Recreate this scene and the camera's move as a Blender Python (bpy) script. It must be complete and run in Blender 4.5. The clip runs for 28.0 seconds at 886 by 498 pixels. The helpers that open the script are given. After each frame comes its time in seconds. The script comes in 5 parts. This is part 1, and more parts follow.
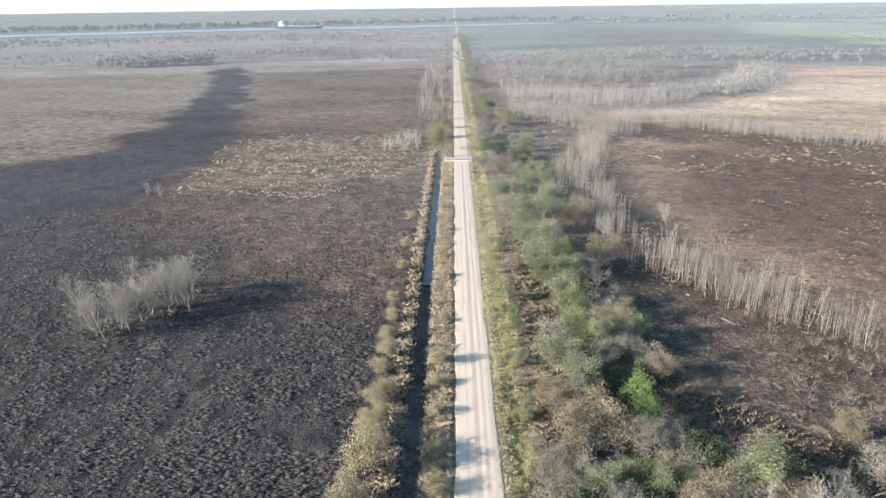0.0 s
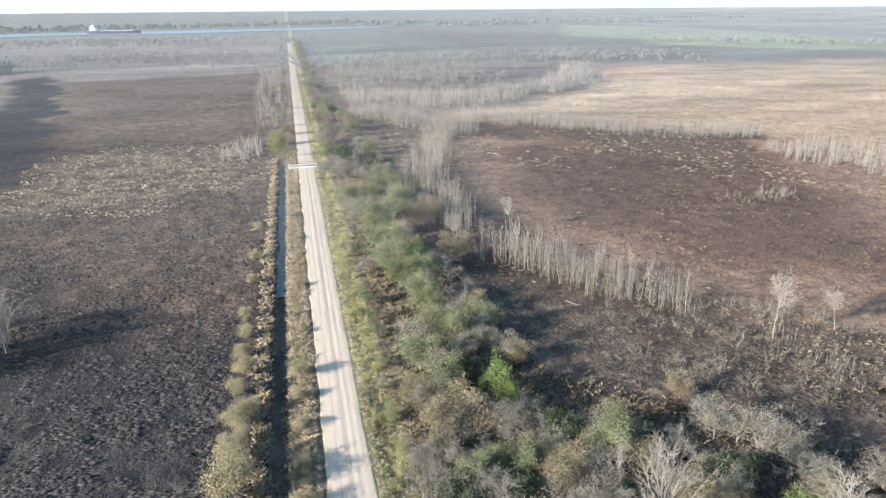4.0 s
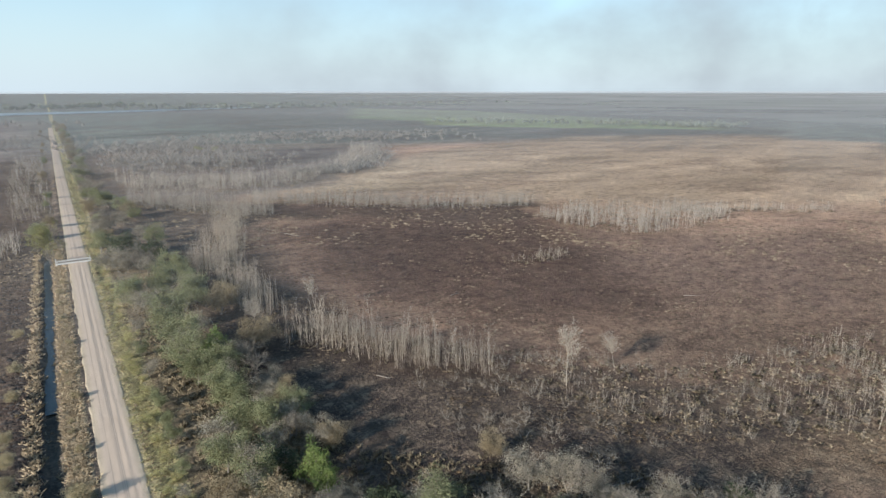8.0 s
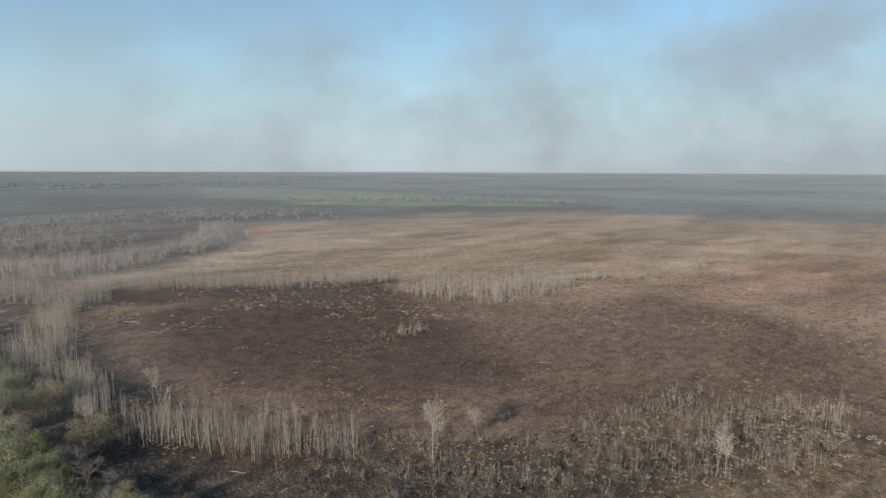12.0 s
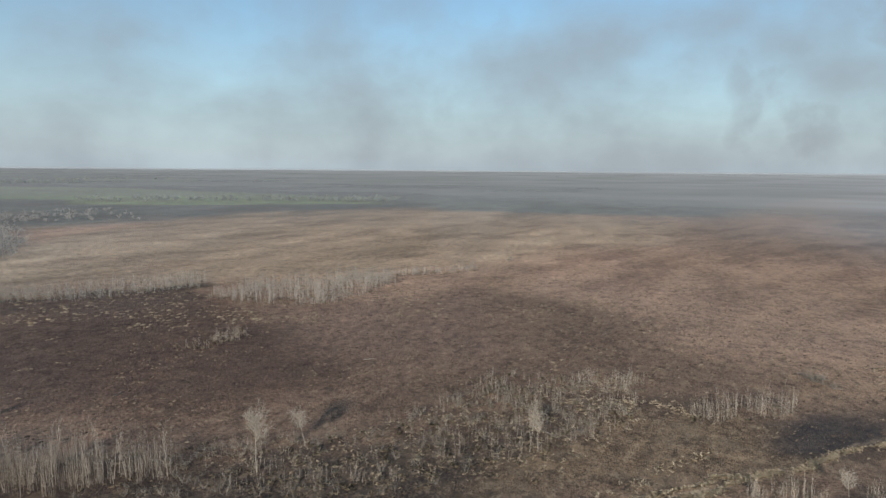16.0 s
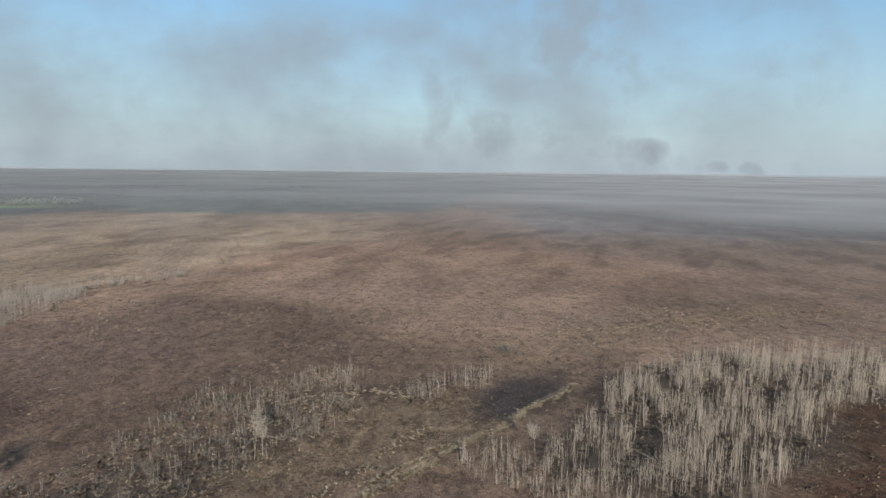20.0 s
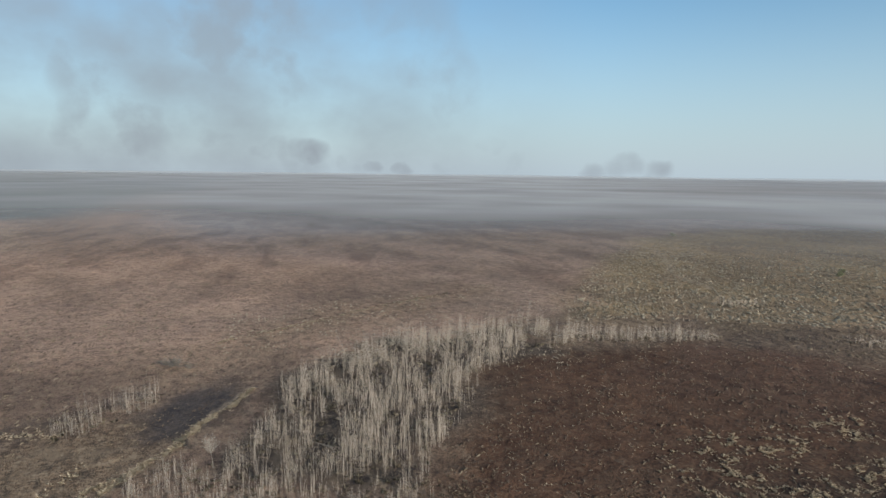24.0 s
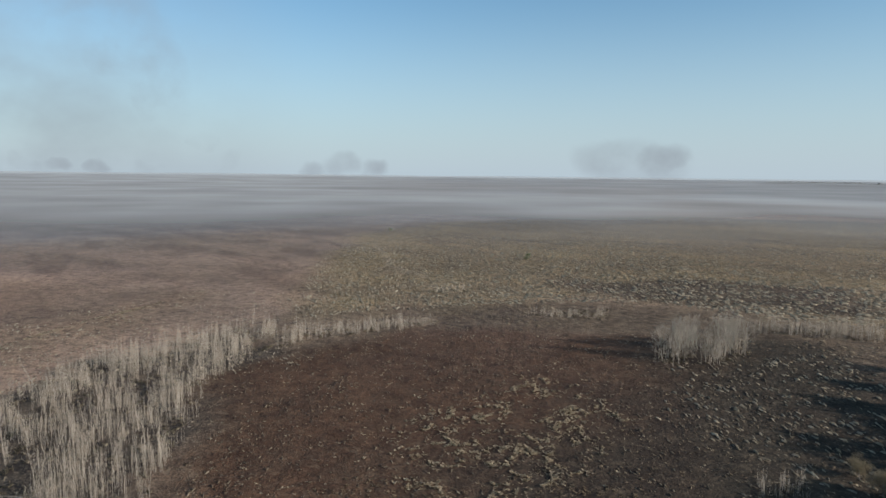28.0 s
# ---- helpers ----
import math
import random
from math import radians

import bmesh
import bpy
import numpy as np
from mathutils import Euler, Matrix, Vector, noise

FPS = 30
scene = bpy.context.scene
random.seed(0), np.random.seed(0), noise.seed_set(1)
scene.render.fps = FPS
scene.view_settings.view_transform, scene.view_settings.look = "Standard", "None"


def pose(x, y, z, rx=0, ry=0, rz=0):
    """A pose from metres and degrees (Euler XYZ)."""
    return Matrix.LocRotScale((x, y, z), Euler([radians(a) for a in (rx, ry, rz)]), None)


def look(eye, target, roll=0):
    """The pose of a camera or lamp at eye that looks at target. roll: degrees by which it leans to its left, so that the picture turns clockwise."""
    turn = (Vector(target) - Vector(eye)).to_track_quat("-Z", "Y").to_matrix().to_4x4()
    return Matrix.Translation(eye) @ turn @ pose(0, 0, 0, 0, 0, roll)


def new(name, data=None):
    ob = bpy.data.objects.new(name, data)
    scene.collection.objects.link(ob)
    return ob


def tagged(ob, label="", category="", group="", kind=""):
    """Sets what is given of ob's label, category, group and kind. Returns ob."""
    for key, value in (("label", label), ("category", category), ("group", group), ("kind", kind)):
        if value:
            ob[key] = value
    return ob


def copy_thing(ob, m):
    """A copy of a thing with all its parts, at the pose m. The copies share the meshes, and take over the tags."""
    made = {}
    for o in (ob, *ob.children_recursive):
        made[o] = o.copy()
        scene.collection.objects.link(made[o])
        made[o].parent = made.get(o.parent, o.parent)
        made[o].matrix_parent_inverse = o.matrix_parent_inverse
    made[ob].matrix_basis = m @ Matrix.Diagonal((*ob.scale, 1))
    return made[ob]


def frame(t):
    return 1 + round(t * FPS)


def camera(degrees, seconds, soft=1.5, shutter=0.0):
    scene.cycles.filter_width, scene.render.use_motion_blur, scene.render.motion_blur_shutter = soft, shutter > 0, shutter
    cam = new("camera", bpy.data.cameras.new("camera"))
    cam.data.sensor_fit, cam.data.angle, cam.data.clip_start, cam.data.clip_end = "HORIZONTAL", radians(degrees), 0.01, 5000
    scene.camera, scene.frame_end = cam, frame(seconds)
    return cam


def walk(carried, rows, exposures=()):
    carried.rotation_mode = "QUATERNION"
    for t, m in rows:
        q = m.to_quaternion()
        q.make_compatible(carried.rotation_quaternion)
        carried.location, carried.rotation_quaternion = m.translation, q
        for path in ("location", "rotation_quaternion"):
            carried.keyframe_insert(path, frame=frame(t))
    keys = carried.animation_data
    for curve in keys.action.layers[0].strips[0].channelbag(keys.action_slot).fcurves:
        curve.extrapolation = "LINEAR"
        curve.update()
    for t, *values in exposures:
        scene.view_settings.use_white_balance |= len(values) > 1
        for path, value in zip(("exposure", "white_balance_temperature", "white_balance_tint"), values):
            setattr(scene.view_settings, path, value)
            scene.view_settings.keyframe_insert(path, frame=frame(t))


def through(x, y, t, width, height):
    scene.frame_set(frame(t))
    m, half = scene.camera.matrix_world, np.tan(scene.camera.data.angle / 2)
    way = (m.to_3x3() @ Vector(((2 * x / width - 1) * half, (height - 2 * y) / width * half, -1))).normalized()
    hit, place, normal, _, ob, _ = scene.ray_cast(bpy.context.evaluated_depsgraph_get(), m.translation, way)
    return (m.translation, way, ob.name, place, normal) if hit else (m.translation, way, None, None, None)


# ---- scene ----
cam = camera(69.94, 28.0)
PATH = [  # seconds, tilt, lean and turn of a drone that hovers 50 m up
    (0.0, 68.94, 0.73, -0.00),
    (0.5, 68.95, 0.68, -1.62),
    (1.0, 68.93, 0.63, -3.22),
    (1.5, 68.93, 0.60, -4.59),
    (2.0, 68.96, 0.56, -5.81),
    (2.5, 68.99, 0.54, -7.59),
    (4.5, 69.07, 0.37, -16.14),
    (5.0, 69.04, 0.26, -18.25),
    (5.5, 68.70, 0.21, -21.21),
    (6.0, 66.91, 0.15, -24.86),
    (6.5, 66.81, 0.15, -27.84),
    (7.0, 68.73, 0.14, -29.50),
    (7.5, 72.21, 0.06, -30.97),
    (8.0, 75.96, 0.04, -32.39),
    (8.5, 78.13, 0.07, -33.40),
    (9.0, 78.13, 0.05, -35.02),
    (9.5, 78.16, 0.00, -37.43),
    (10.0, 78.51, -0.09, -39.61),
    (10.5, 79.76, -0.11, -41.41),
    (11.0, 81.30, -0.14, -43.13),
    (11.5, 82.82, -0.16, -44.33),
    (12.0, 82.92, -0.20, -45.20),
    (12.5, 82.91, -0.16, -46.97),
    (14.5, 82.90, -0.28, -54.96),
    (15.0, 82.88, -0.40, -57.23),
    (15.5, 82.86, -0.40, -59.45),
    (16.0, 82.82, -0.49, -61.35),
    (16.5, 82.83, -0.47, -63.29),
    (17.0, 82.85, -0.41, -65.63),
    (17.5, 82.81, -0.54, -68.48),
    (18.0, 82.81, -0.60, -71.77),
    (18.5, 82.85, -0.59, -75.51),
    (19.0, 82.88, -0.69, -79.18),
    (19.5, 82.92, -0.71, -83.04),
    (20.0, 82.93, -0.63, -86.84),
    (20.5, 82.94, -0.79, -90.55),
    (21.0, 83.00, -0.84, -94.40),
    (21.5, 83.06, -0.82, -98.70),
    (23.5, 83.10, -0.76, -112.19),
    (24.0, 83.22, -0.69, -116.35),
    (24.5, 83.28, -0.60, -120.34),
    (25.0, 83.25, -0.56, -124.02),
    (25.5, 83.26, -0.58, -126.97),
    (26.0, 83.29, -0.64, -131.27),
    (26.5, 83.30, -0.64, -135.03),
    (27.0, 83.30, -0.67, -137.99),
    (27.5, 83.30, -0.67, -140.35),
    (28.0, 83.33, -0.60, -141.13),
]
EXPOSURES = [(0.0, 1.92, 5900, 9), (2.5, 1.93, 5890, 9), (5.0, 1.88, 5850, 9), (7.0, 1.83, 5850, 9), (8.0, 1.1, 6000, 9), (9.0, 0.9, 6110, 9), (10.0, 0.82, 6120, 9),
             (12.0, 0.7, 6110, 9), (20.0, 0.61, 6010, 9), (28.0, 0.6, 5930, 9)]
walk(cam, [(t, pose(0, 0, 50, *p)) for t, *p in PATH], EXPOSURES)

# ---- light: low sun, clear sky with drifting smoke ----
SUN_AZ, SUN_EL = 257.0, 18.0          # degrees clockwise from +y; degrees above the horizon
sun_dir = Vector((math.sin(radians(SUN_AZ)) * math.cos(radians(SUN_EL)),
                  math.cos(radians(SUN_AZ)) * math.cos(radians(SUN_EL)), math.sin(radians(SUN_EL))))
sun_data = bpy.data.lights.new("sun", "SUN")
sun_data.energy, sun_data.angle, sun_data.color = 4.2, radians(0.7), (1.0, 0.885, 0.765)
sun = new("sun", sun_data)
sun.matrix_world = look(sun_dir * 300, (0, 0, 0))

world = bpy.data.worlds.new("sky")
scene.world = world
world.use_nodes = True
wn, wl = world.node_tree.nodes, world.node_tree.links
wn.clear()


def wnode(kind, **kw):
    n = wn.new(kind)
    for k, v in kw.items():
        setattr(n, k, v)
    return n


def wmath(op, a, b=None, clamp=False):
    n = wnode("ShaderNodeMath", operation=op, use_clamp=clamp)
    for i, v in enumerate((a, b)):
        if v is None:
            continue
        if isinstance(v, (int, float)):
            n.inputs[i].default_value = v
        else:
            wl.new(v, n.inputs[i])
    return n.outputs[0]


def wrange(value, lo, hi, to0, to1):
    n = wnode("ShaderNodeMapRange", interpolation_type="SMOOTHSTEP")
    wl.new(value, n.inputs[0])
    for i, v in zip((1, 2, 3, 4), (lo, hi, to0, to1)):
        n.inputs[i].default_value = v
    return n.outputs[0]


def wdot(vec, direction):
    n = wnode("ShaderNodeVectorMath", operation="DOT_PRODUCT")
    wl.new(vec, n.inputs[0])
    n.inputs[1].default_value = direction
    return n.outputs["Value"]


sky = wnode("ShaderNodeTexSky", sky_type="NISHITA", sun_disc=False, sun_elevation=radians(SUN_EL), sun_rotation=radians(SUN_AZ),
            altitude=20, air_density=1.0, dust_density=0.7, ozone_density=1.0)
direction = wnode("ShaderNodeTexCoord").outputs["Generated"]
split = wnode("ShaderNodeSeparateXYZ")
wl.new(direction, split.inputs[0])
up = split.outputs[2]


def wcloud(scale, detail, stretch, shift):
    m = wnode("ShaderNodeMapping")
    wl.new(direction, m.inputs[0])
    m.inputs["Scale"].default_value = (scale, scale, scale * stretch)
    m.inputs["Location"].default_value = shift
    n = wnode("ShaderNodeTexNoise")
    wl.new(m.outputs[0], n.inputs["Vector"])
    n.inputs["Scale"].default_value, n.inputs["Detail"].default_value, n.inputs["Roughness"].default_value = 1.0, detail, 0.52
    return n.outputs["Fac"]


def az(degrees, elevation=0.0):
    e = radians(elevation)
    return (math.sin(radians(degrees)) * math.cos(e), math.cos(radians(degrees)) * math.cos(e), math.sin(e))


# broad drifting smoke over the burning side of the marsh
billow = wrange(wcloud(4.0, 5.0, 1.4, (3.1, 0.4, 1.7)), 0.22, 0.74, 0.0, 1.0)
side = wrange(wdot(direction, az(66)), 0.40, 0.84, 0.0, 1.0)
low = wrange(up, 0.46, 0.16, 0.0, 1.0)
broad = wmath("MULTIPLY", wmath("MULTIPLY", billow, side), low)
broad = wmath("MULTIPLY", broad, 0.82)
# columns that rise from single fires on the horizon
ragged = wrange(wcloud(13.0, 5.0, 1.0, (0.3, 2.2, 5.0)), 0.24, 0.70, 0.28, 1.08)
swirl = wnode("ShaderNodeTexNoise")
wl.new(direction, swirl.inputs["Vector"])
swirl.inputs["Scale"].default_value, swirl.inputs["Detail"].default_value = 17.0, 3.0
shove = wnode("ShaderNodeVectorMath", operation="MULTIPLY_ADD")
wl.new(swirl.outputs["Color"], shove.inputs[0])
shove.inputs[1].default_value, shove.inputs[2].default_value = (0.042, 0.042, 0.04), (-0.021, -0.021, -0.0205)
torn = wnode("ShaderNodeVectorMath", operation="ADD")
wl.new(direction, torn.inputs[0])
wl.new(shove.outputs[0], torn.inputs[1])
unit = wnode("ShaderNodeVectorMath", operation="NORMALIZE")
wl.new(torn.outputs[0], unit.inputs[0])
# the low ones drift sideways and lie flatter
pressed = wnode("ShaderNodeVectorMath", operation="MULTIPLY")
wl.new(torn.outputs[0], pressed.inputs[0])
pressed.inputs[1].default_value = (1.0, 1.0, 1.7)
level = wnode("ShaderNodeVectorMath", operation="NORMALIZE")
wl.new(pressed.outputs[0], level.inputs[0])
columns = None
for a, e, wide, strong in (  # bearing, height, half width, density
        (61.5, 8.0, 5.5, 0.55), (61.0, 6.6, 3.2, 0.35), (72.0, 2.6, 3.6, 0.4), (75.0, 8.6, 4.2, 0.55), (79.2, 3.0, 3.2, 0.4),
        (88.4, 9.0, 3.0, 0.75), (89.4, 3.6, 3.0, 0.9), (90.6, 1.2, 3.0, 0.55), (97.6, 11.2, 6.0, 0.8), (97.2, 2.5, 1.5, 0.75), (101.3, 1.7, 1.5, 0.8),
        (104.3, 1.8, 1.3, 1.0), (103.6, 0.6, 1.9, 0.7), (108.1, 0.9, 1.2, 0.7), (109.9, 0.6, 0.8, 0.8), (112.6, 0.7, 0.7, 0.85), (116.5, 0.4, 1.1, 0.5),
        (115.2, 7.2, 3.0, 0.55), (120.6, 2.8, 1.3, 0.65), (122.5, 1.0, 1.4, 0.4), (129.6, 0.5, 0.8, 0.75), (132.1, 0.9, 1.0, 1.0), (134.9, 0.4, 0.8, 0.85),
        (155.8, 1.5, 1.8, 0.6), (159.7, 1.5, 1.4, 0.85), (158.0, 0.7, 2.4, 0.5), (111.5, 11.0, 4.5, 0.5)):
    flat = e < 3.0
    blob = wrange(wdot(level.outputs[0] if flat else unit.outputs[0], az(a, e * (1.7 if flat else 1.0))), math.cos(radians(wide * 2.1)), math.cos(radians(wide * 0.2)), 0.0, strong * 0.9)
    columns = blob if columns is None else wmath("MAXIMUM", columns, blob)
columns = wmath("MULTIPLY", columns, ragged)
smoke = wmath("MAXIMUM", broad, columns, clamp=True)
# pale haze that lies on the horizon all round
haze = wrange(up, 0.30, -0.04, 0.07, 0.95)
pale = wnode("ShaderNodeMix", data_type="RGBA")
wl.new(haze, pale.inputs[0])
clear = wnode("ShaderNodeMix", data_type="RGBA", blend_type="MULTIPLY")
clear.inputs[0].default_value = 1.0
wl.new(sky.outputs[0], clear.inputs[6])
clear.inputs[7].default_value = (0.75, 1.0, 1.07, 1)
wl.new(clear.outputs[2], pale.inputs[6])
pale.inputs[7].default_value = (3.95, 4.42, 4.65, 1)
grey = wnode("ShaderNodeMix", data_type="RGBA")
wl.new(smoke, grey.inputs[0])
wl.new(pale.outputs[2], grey.inputs[6])
grey.inputs[7].default_value = (2.5, 2.66, 2.76, 1)
back = wnode("ShaderNodeBackground")
wl.new(grey.outputs[2], back.inputs["Color"])
back.inputs["Strength"].default_value = 0.088
wl.new(back.outputs[0], wnode("ShaderNodeOutputWorld").inputs[0])

# ---- materials ----


class Mat:
    """A node material with a few short ways to wire it."""

    def __init__(self, name, rough=0.9, spec=0.2, metal=0.0):
        self.m = bpy.data.materials.new(name)
        self.m.use_nodes = True
        self.n, self.l = self.m.node_tree.nodes, self.m.node_tree.links
        self.b = self.n["Principled BSDF"]
        self.b.inputs["Roughness"].default_value = rough
        self.b.inputs["Specular IOR Level"].default_value = spec
        self.b.inputs["Metallic"].default_value = metal

    def node(self, kind, **kw):
        n = self.n.new(kind)
        for k, v in kw.items():
            setattr(n, k, v)
        return n

    def coords(self):
        return self.node("ShaderNodeTexCoord").outputs["Object"]

    def noise(self, scale, detail=4.0, rough=0.55, stretch=(1, 1, 1), vec=None):
        m = self.node("ShaderNodeMapping")
        self.l.new(vec if vec is not None else self.coords(), m.inputs[0])
        m.inputs["Scale"].default_value = stretch
        n = self.node("ShaderNodeTexNoise")
        self.l.new(m.outputs[0], n.inputs["Vector"])
        n.inputs["Scale"].default_value, n.inputs["Detail"].default_value, n.inputs["Roughness"].default_value = scale, detail, rough
        return n.outputs["Fac"]

    def span(self, value, lo, hi, a=0.0, b=1.0):
        n = self.node("ShaderNodeMapRange")
        self.l.new(value, n.inputs[0])
        for i, v in zip((1, 2, 3, 4), (lo, hi, a, b)):
            n.inputs[i].default_value = v
        return n.outputs[0]

    def mix(self, fac, a, b, blend="MIX"):
        n = self.node("ShaderNodeMix", data_type="RGBA", blend_type=blend)
        for i, v in ((0, fac), (6, a), (7, b)):
            if isinstance(v, (int, float)):
                n.inputs[i].default_value = v
            elif isinstance(v, tuple):
                n.inputs[i].default_value = (*v, 1)
            else:
                self.l.new(v, n.inputs[i])
        return n.outputs[2]

    def calc(self, op, a, b=0.0, clamp=False):
        n = self.node("ShaderNodeMath", operation=op, use_clamp=clamp)
        for i, v in enumerate((a, b)):
            if isinstance(v, (int, float)):
                n.inputs[i].default_value = v
            else:
                self.l.new(v, n.inputs[i])
        return n.outputs[0]

    def colour(self, c):
        if isinstance(c, tuple):
            self.b.inputs["Base Color"].default_value = (*c, 1)
        else:
            self.l.new(c, self.b.inputs["Base Color"])
        return self

    def bump(self, height, strength, distance):
        n = self.node("ShaderNodeBump")
        n.inputs["Strength"].default_value, n.inputs["Distance"].default_value = strength, distance
        self.l.new(height, n.inputs["Height"])
        self.l.new(n.outputs[0], self.b.inputs["Normal"])
        return self


def ground_material():
    k = Mat("marsh_ground", 0.95, 0.1)
    zone = k.node("ShaderNodeAttribute", attribute_name="zone").outputs["Color"]
    straw = k.node("ShaderNodeAttribute", attribute_name="straw").outputs["Fac"]
    broad = k.noise(0.035, 5.0, 0.6)
    patch = k.noise(0.22, 5.0, 0.6)
    clod = k.noise(1.1, 4.0, 0.65)
    fine = k.noise(4.5, 3.0, 0.6)
    c = k.mix(1.0, zone, k.mix(k.span(broad, 0.3, 0.7), (0.78, 0.77, 0.78), (1.22, 1.2, 1.16)), "MULTIPLY")
    c = k.mix(1.0, c, k.mix(k.span(patch, 0.3, 0.7), (0.74, 0.74, 0.76), (1.3, 1.26, 1.2)), "MULTIPLY")
    c = k.mix(1.0, c, k.mix(k.span(clod, 0.3, 0.72), (0.62, 0.62, 0.64), (1.42, 1.4, 1.36)), "MULTIPLY")
    c = k.mix(1.0, c, k.mix(k.span(fine, 0.32, 0.68), (0.70, 0.70, 0.71), (1.32, 1.31, 1.29)), "MULTIPLY")
    # bent dead grass: short pale strokes with dark gaps beside them
    wisp = k.noise(1.7, 3.0, 0.6, (1.0, 2.6, 1.0))
    wisp2 = k.noise(0.75, 4.0, 0.65, (2.2, 1.0, 1.0))
    stroke = k.calc("MAXIMUM", k.span(wisp, 0.53, 0.62), k.span(wisp2, 0.55, 0.62))
    wisp3 = k.noise(0.30, 5.0, 0.7, (1.0, 1.3, 1.0))
    stroke = k.calc("MULTIPLY", stroke, k.span(patch, 0.34, 0.56))
    stroke = k.calc("MAXIMUM", stroke, k.span(wisp3, 0.56, 0.62))
    gap = k.calc("MAXIMUM", k.span(wisp, 0.48, 0.38), k.span(wisp3, 0.47, 0.41))
    gap = k.calc("MULTIPLY", k.calc("MULTIPLY", gap, k.span(straw, 0.0, 0.6)), 0.7, clamp=True)
    c = k.mix(gap, c, (0.03, 0.025, 0.02))
    tract = k.calc("MULTIPLY", k.span(k.noise(0.10, 6.0, 0.72), 0.50, 0.64), 0.5)
    dead = k.calc("MULTIPLY", k.calc("MAXIMUM", stroke, tract), straw, clamp=True)
    c = k.mix(dead, c, (0.36, 0.27, 0.175))
    k.colour(c)
    h = k.calc("ADD", k.calc("ADD", k.calc("MULTIPLY", clod, 0.6), k.calc("MULTIPLY", fine, 0.3)), k.calc("MULTIPLY", k.calc("ADD", wisp, wisp2), 0.4))
    return k.bump(h, 0.9, 0.55).m


def road_material():
    k = Mat("dirt_road", 0.95, 0.1)
    across = k.node("ShaderNodeAttribute", attribute_name="across").outputs["Fac"]
    grit = k.noise(6.0, 4.0, 0.7)
    streak = k.noise(1.4, 4.0, 0.6, (1.0, 0.03, 1.0))
    blotch = k.noise(0.12, 4.0, 0.6)
    c = k.mix(k.span(streak, 0.3, 0.7), (0.45, 0.352, 0.265), (0.505, 0.402, 0.306))
    c = k.mix(k.span(blotch, 0.3, 0.75, 0.0, 0.45), c, (0.51, 0.415, 0.328))
    c = k.mix(k.span(grit, 0.35, 0.75, 0.0, 0.3), c, (0.35, 0.275, 0.21))
    for at, wide in ((-0.06, 0.010), (0.02, 0.008), (0.10, 0.008), (-0.38, 0.010)):
        d = k.calc("ABSOLUTE", k.calc("SUBTRACT", across, at))
        line = k.calc("MULTIPLY", k.span(d, wide * 3.0, wide * 0.8, 0.0, 0.7), k.span(streak, 0.34, 0.52))
        c = k.mix(line, c, (0.27, 0.22, 0.175))
    edge = k.calc("MULTIPLY", k.span(k.calc("ABSOLUTE", across), 0.55, 1.0), k.span(grit, 0.25, 0.6, 0.3, 1.0), clamp=True)
    c = k.mix(edge, c, (0.40, 0.335, 0.215))
    k.colour(c)
    return k.bump(grit, 0.5, 0.08).m


def plant_material(name, dark, light, rough=0.85, through=0.0, grain=2.0):
    k = Mat(name, rough, 0.04)
    isl = k.node("ShaderNodeNewGeometry").outputs["Random Per Island"]
    one = k.node("ShaderNodeObjectInfo").outputs["Random"]
    n = k.noise(grain, 2.0)
    f = k.calc("ADD", k.calc("MULTIPLY", isl, 0.55), k.calc("MULTIPLY", one, 0.25))
    f = k.calc("ADD", f, k.calc("MULTIPLY", k.calc("SUBTRACT", n, 0.4), 0.5), clamp=True)
    c = k.mix(f, dark, light)
    k.colour(c)
    if through:
        k.b.inputs["Subsurface Weight"].default_value = 0.0
        t = k.node("ShaderNodeBsdfTranslucent")
        k.l.new(c, t.inputs[0])
        s = k.node("ShaderNodeMixShader")
        s.inputs[0].default_value = through
        k.l.new(k.b.outputs[0], s.inputs[1])
        k.l.new(t.outputs[0], s.inputs[2])
        k.l.new(s.outputs[0], k.n["Material Output"].inputs[0])
    return k.m


def plain_material(name, a, b, scale, rough=0.7, spec=0.3, metal=0.0, bump=0.2):
    k = Mat(name, rough, spec, metal)
    n = k.noise(scale, 5.0, 0.62)
    k.colour(k.mix(k.span(n, 0.3, 0.7), a, b))
    return k.bump(n, bump, 0.05).m


def water_material(name, tint, ripple):
    k = Mat(name, 0.3, 0.4)
    k.colour(k.mix(k.noise(0.6, 3.0), tint, tuple(v * 1.5 for v in tint)))
    return k.bump(k.noise(ripple, 3.0, 0.6, (1, 2.5, 1)), 0.25, 0.15).m


M_GROUND = ground_material()
M_ROAD = road_material()
M_DITCH = water_material("ditch_water", (0.022, 0.026, 0.026), 2.0)
M_RIVER = water_material("river_water", (0.10, 0.13, 0.16), 0.05)
M_BARK = plain_material("grey_brown_bark", (0.11, 0.095, 0.08), (0.24, 0.21, 0.18), 5.0)
M_PALE = plant_material("pale_bare_bark", (0.24, 0.208, 0.165), (0.44, 0.39, 0.32), 0.85)
M_TWIG = plant_material("grey_twigs", (0.12, 0.105, 0.085), (0.30, 0.265, 0.215), 0.9)
M_STEM = plant_material("dry_sapling_wood", (0.19, 0.16, 0.126), (0.53, 0.455, 0.365), 0.9)
M_STEMFAR = plant_material("far_sapling_wood", (0.24, 0.212, 0.18), (0.50, 0.45, 0.385), 0.95)
M_OLIVE = plant_material("grey_green_leaves", (0.09, 0.098, 0.05), (0.345, 0.35, 0.195), 0.95, 0.3)
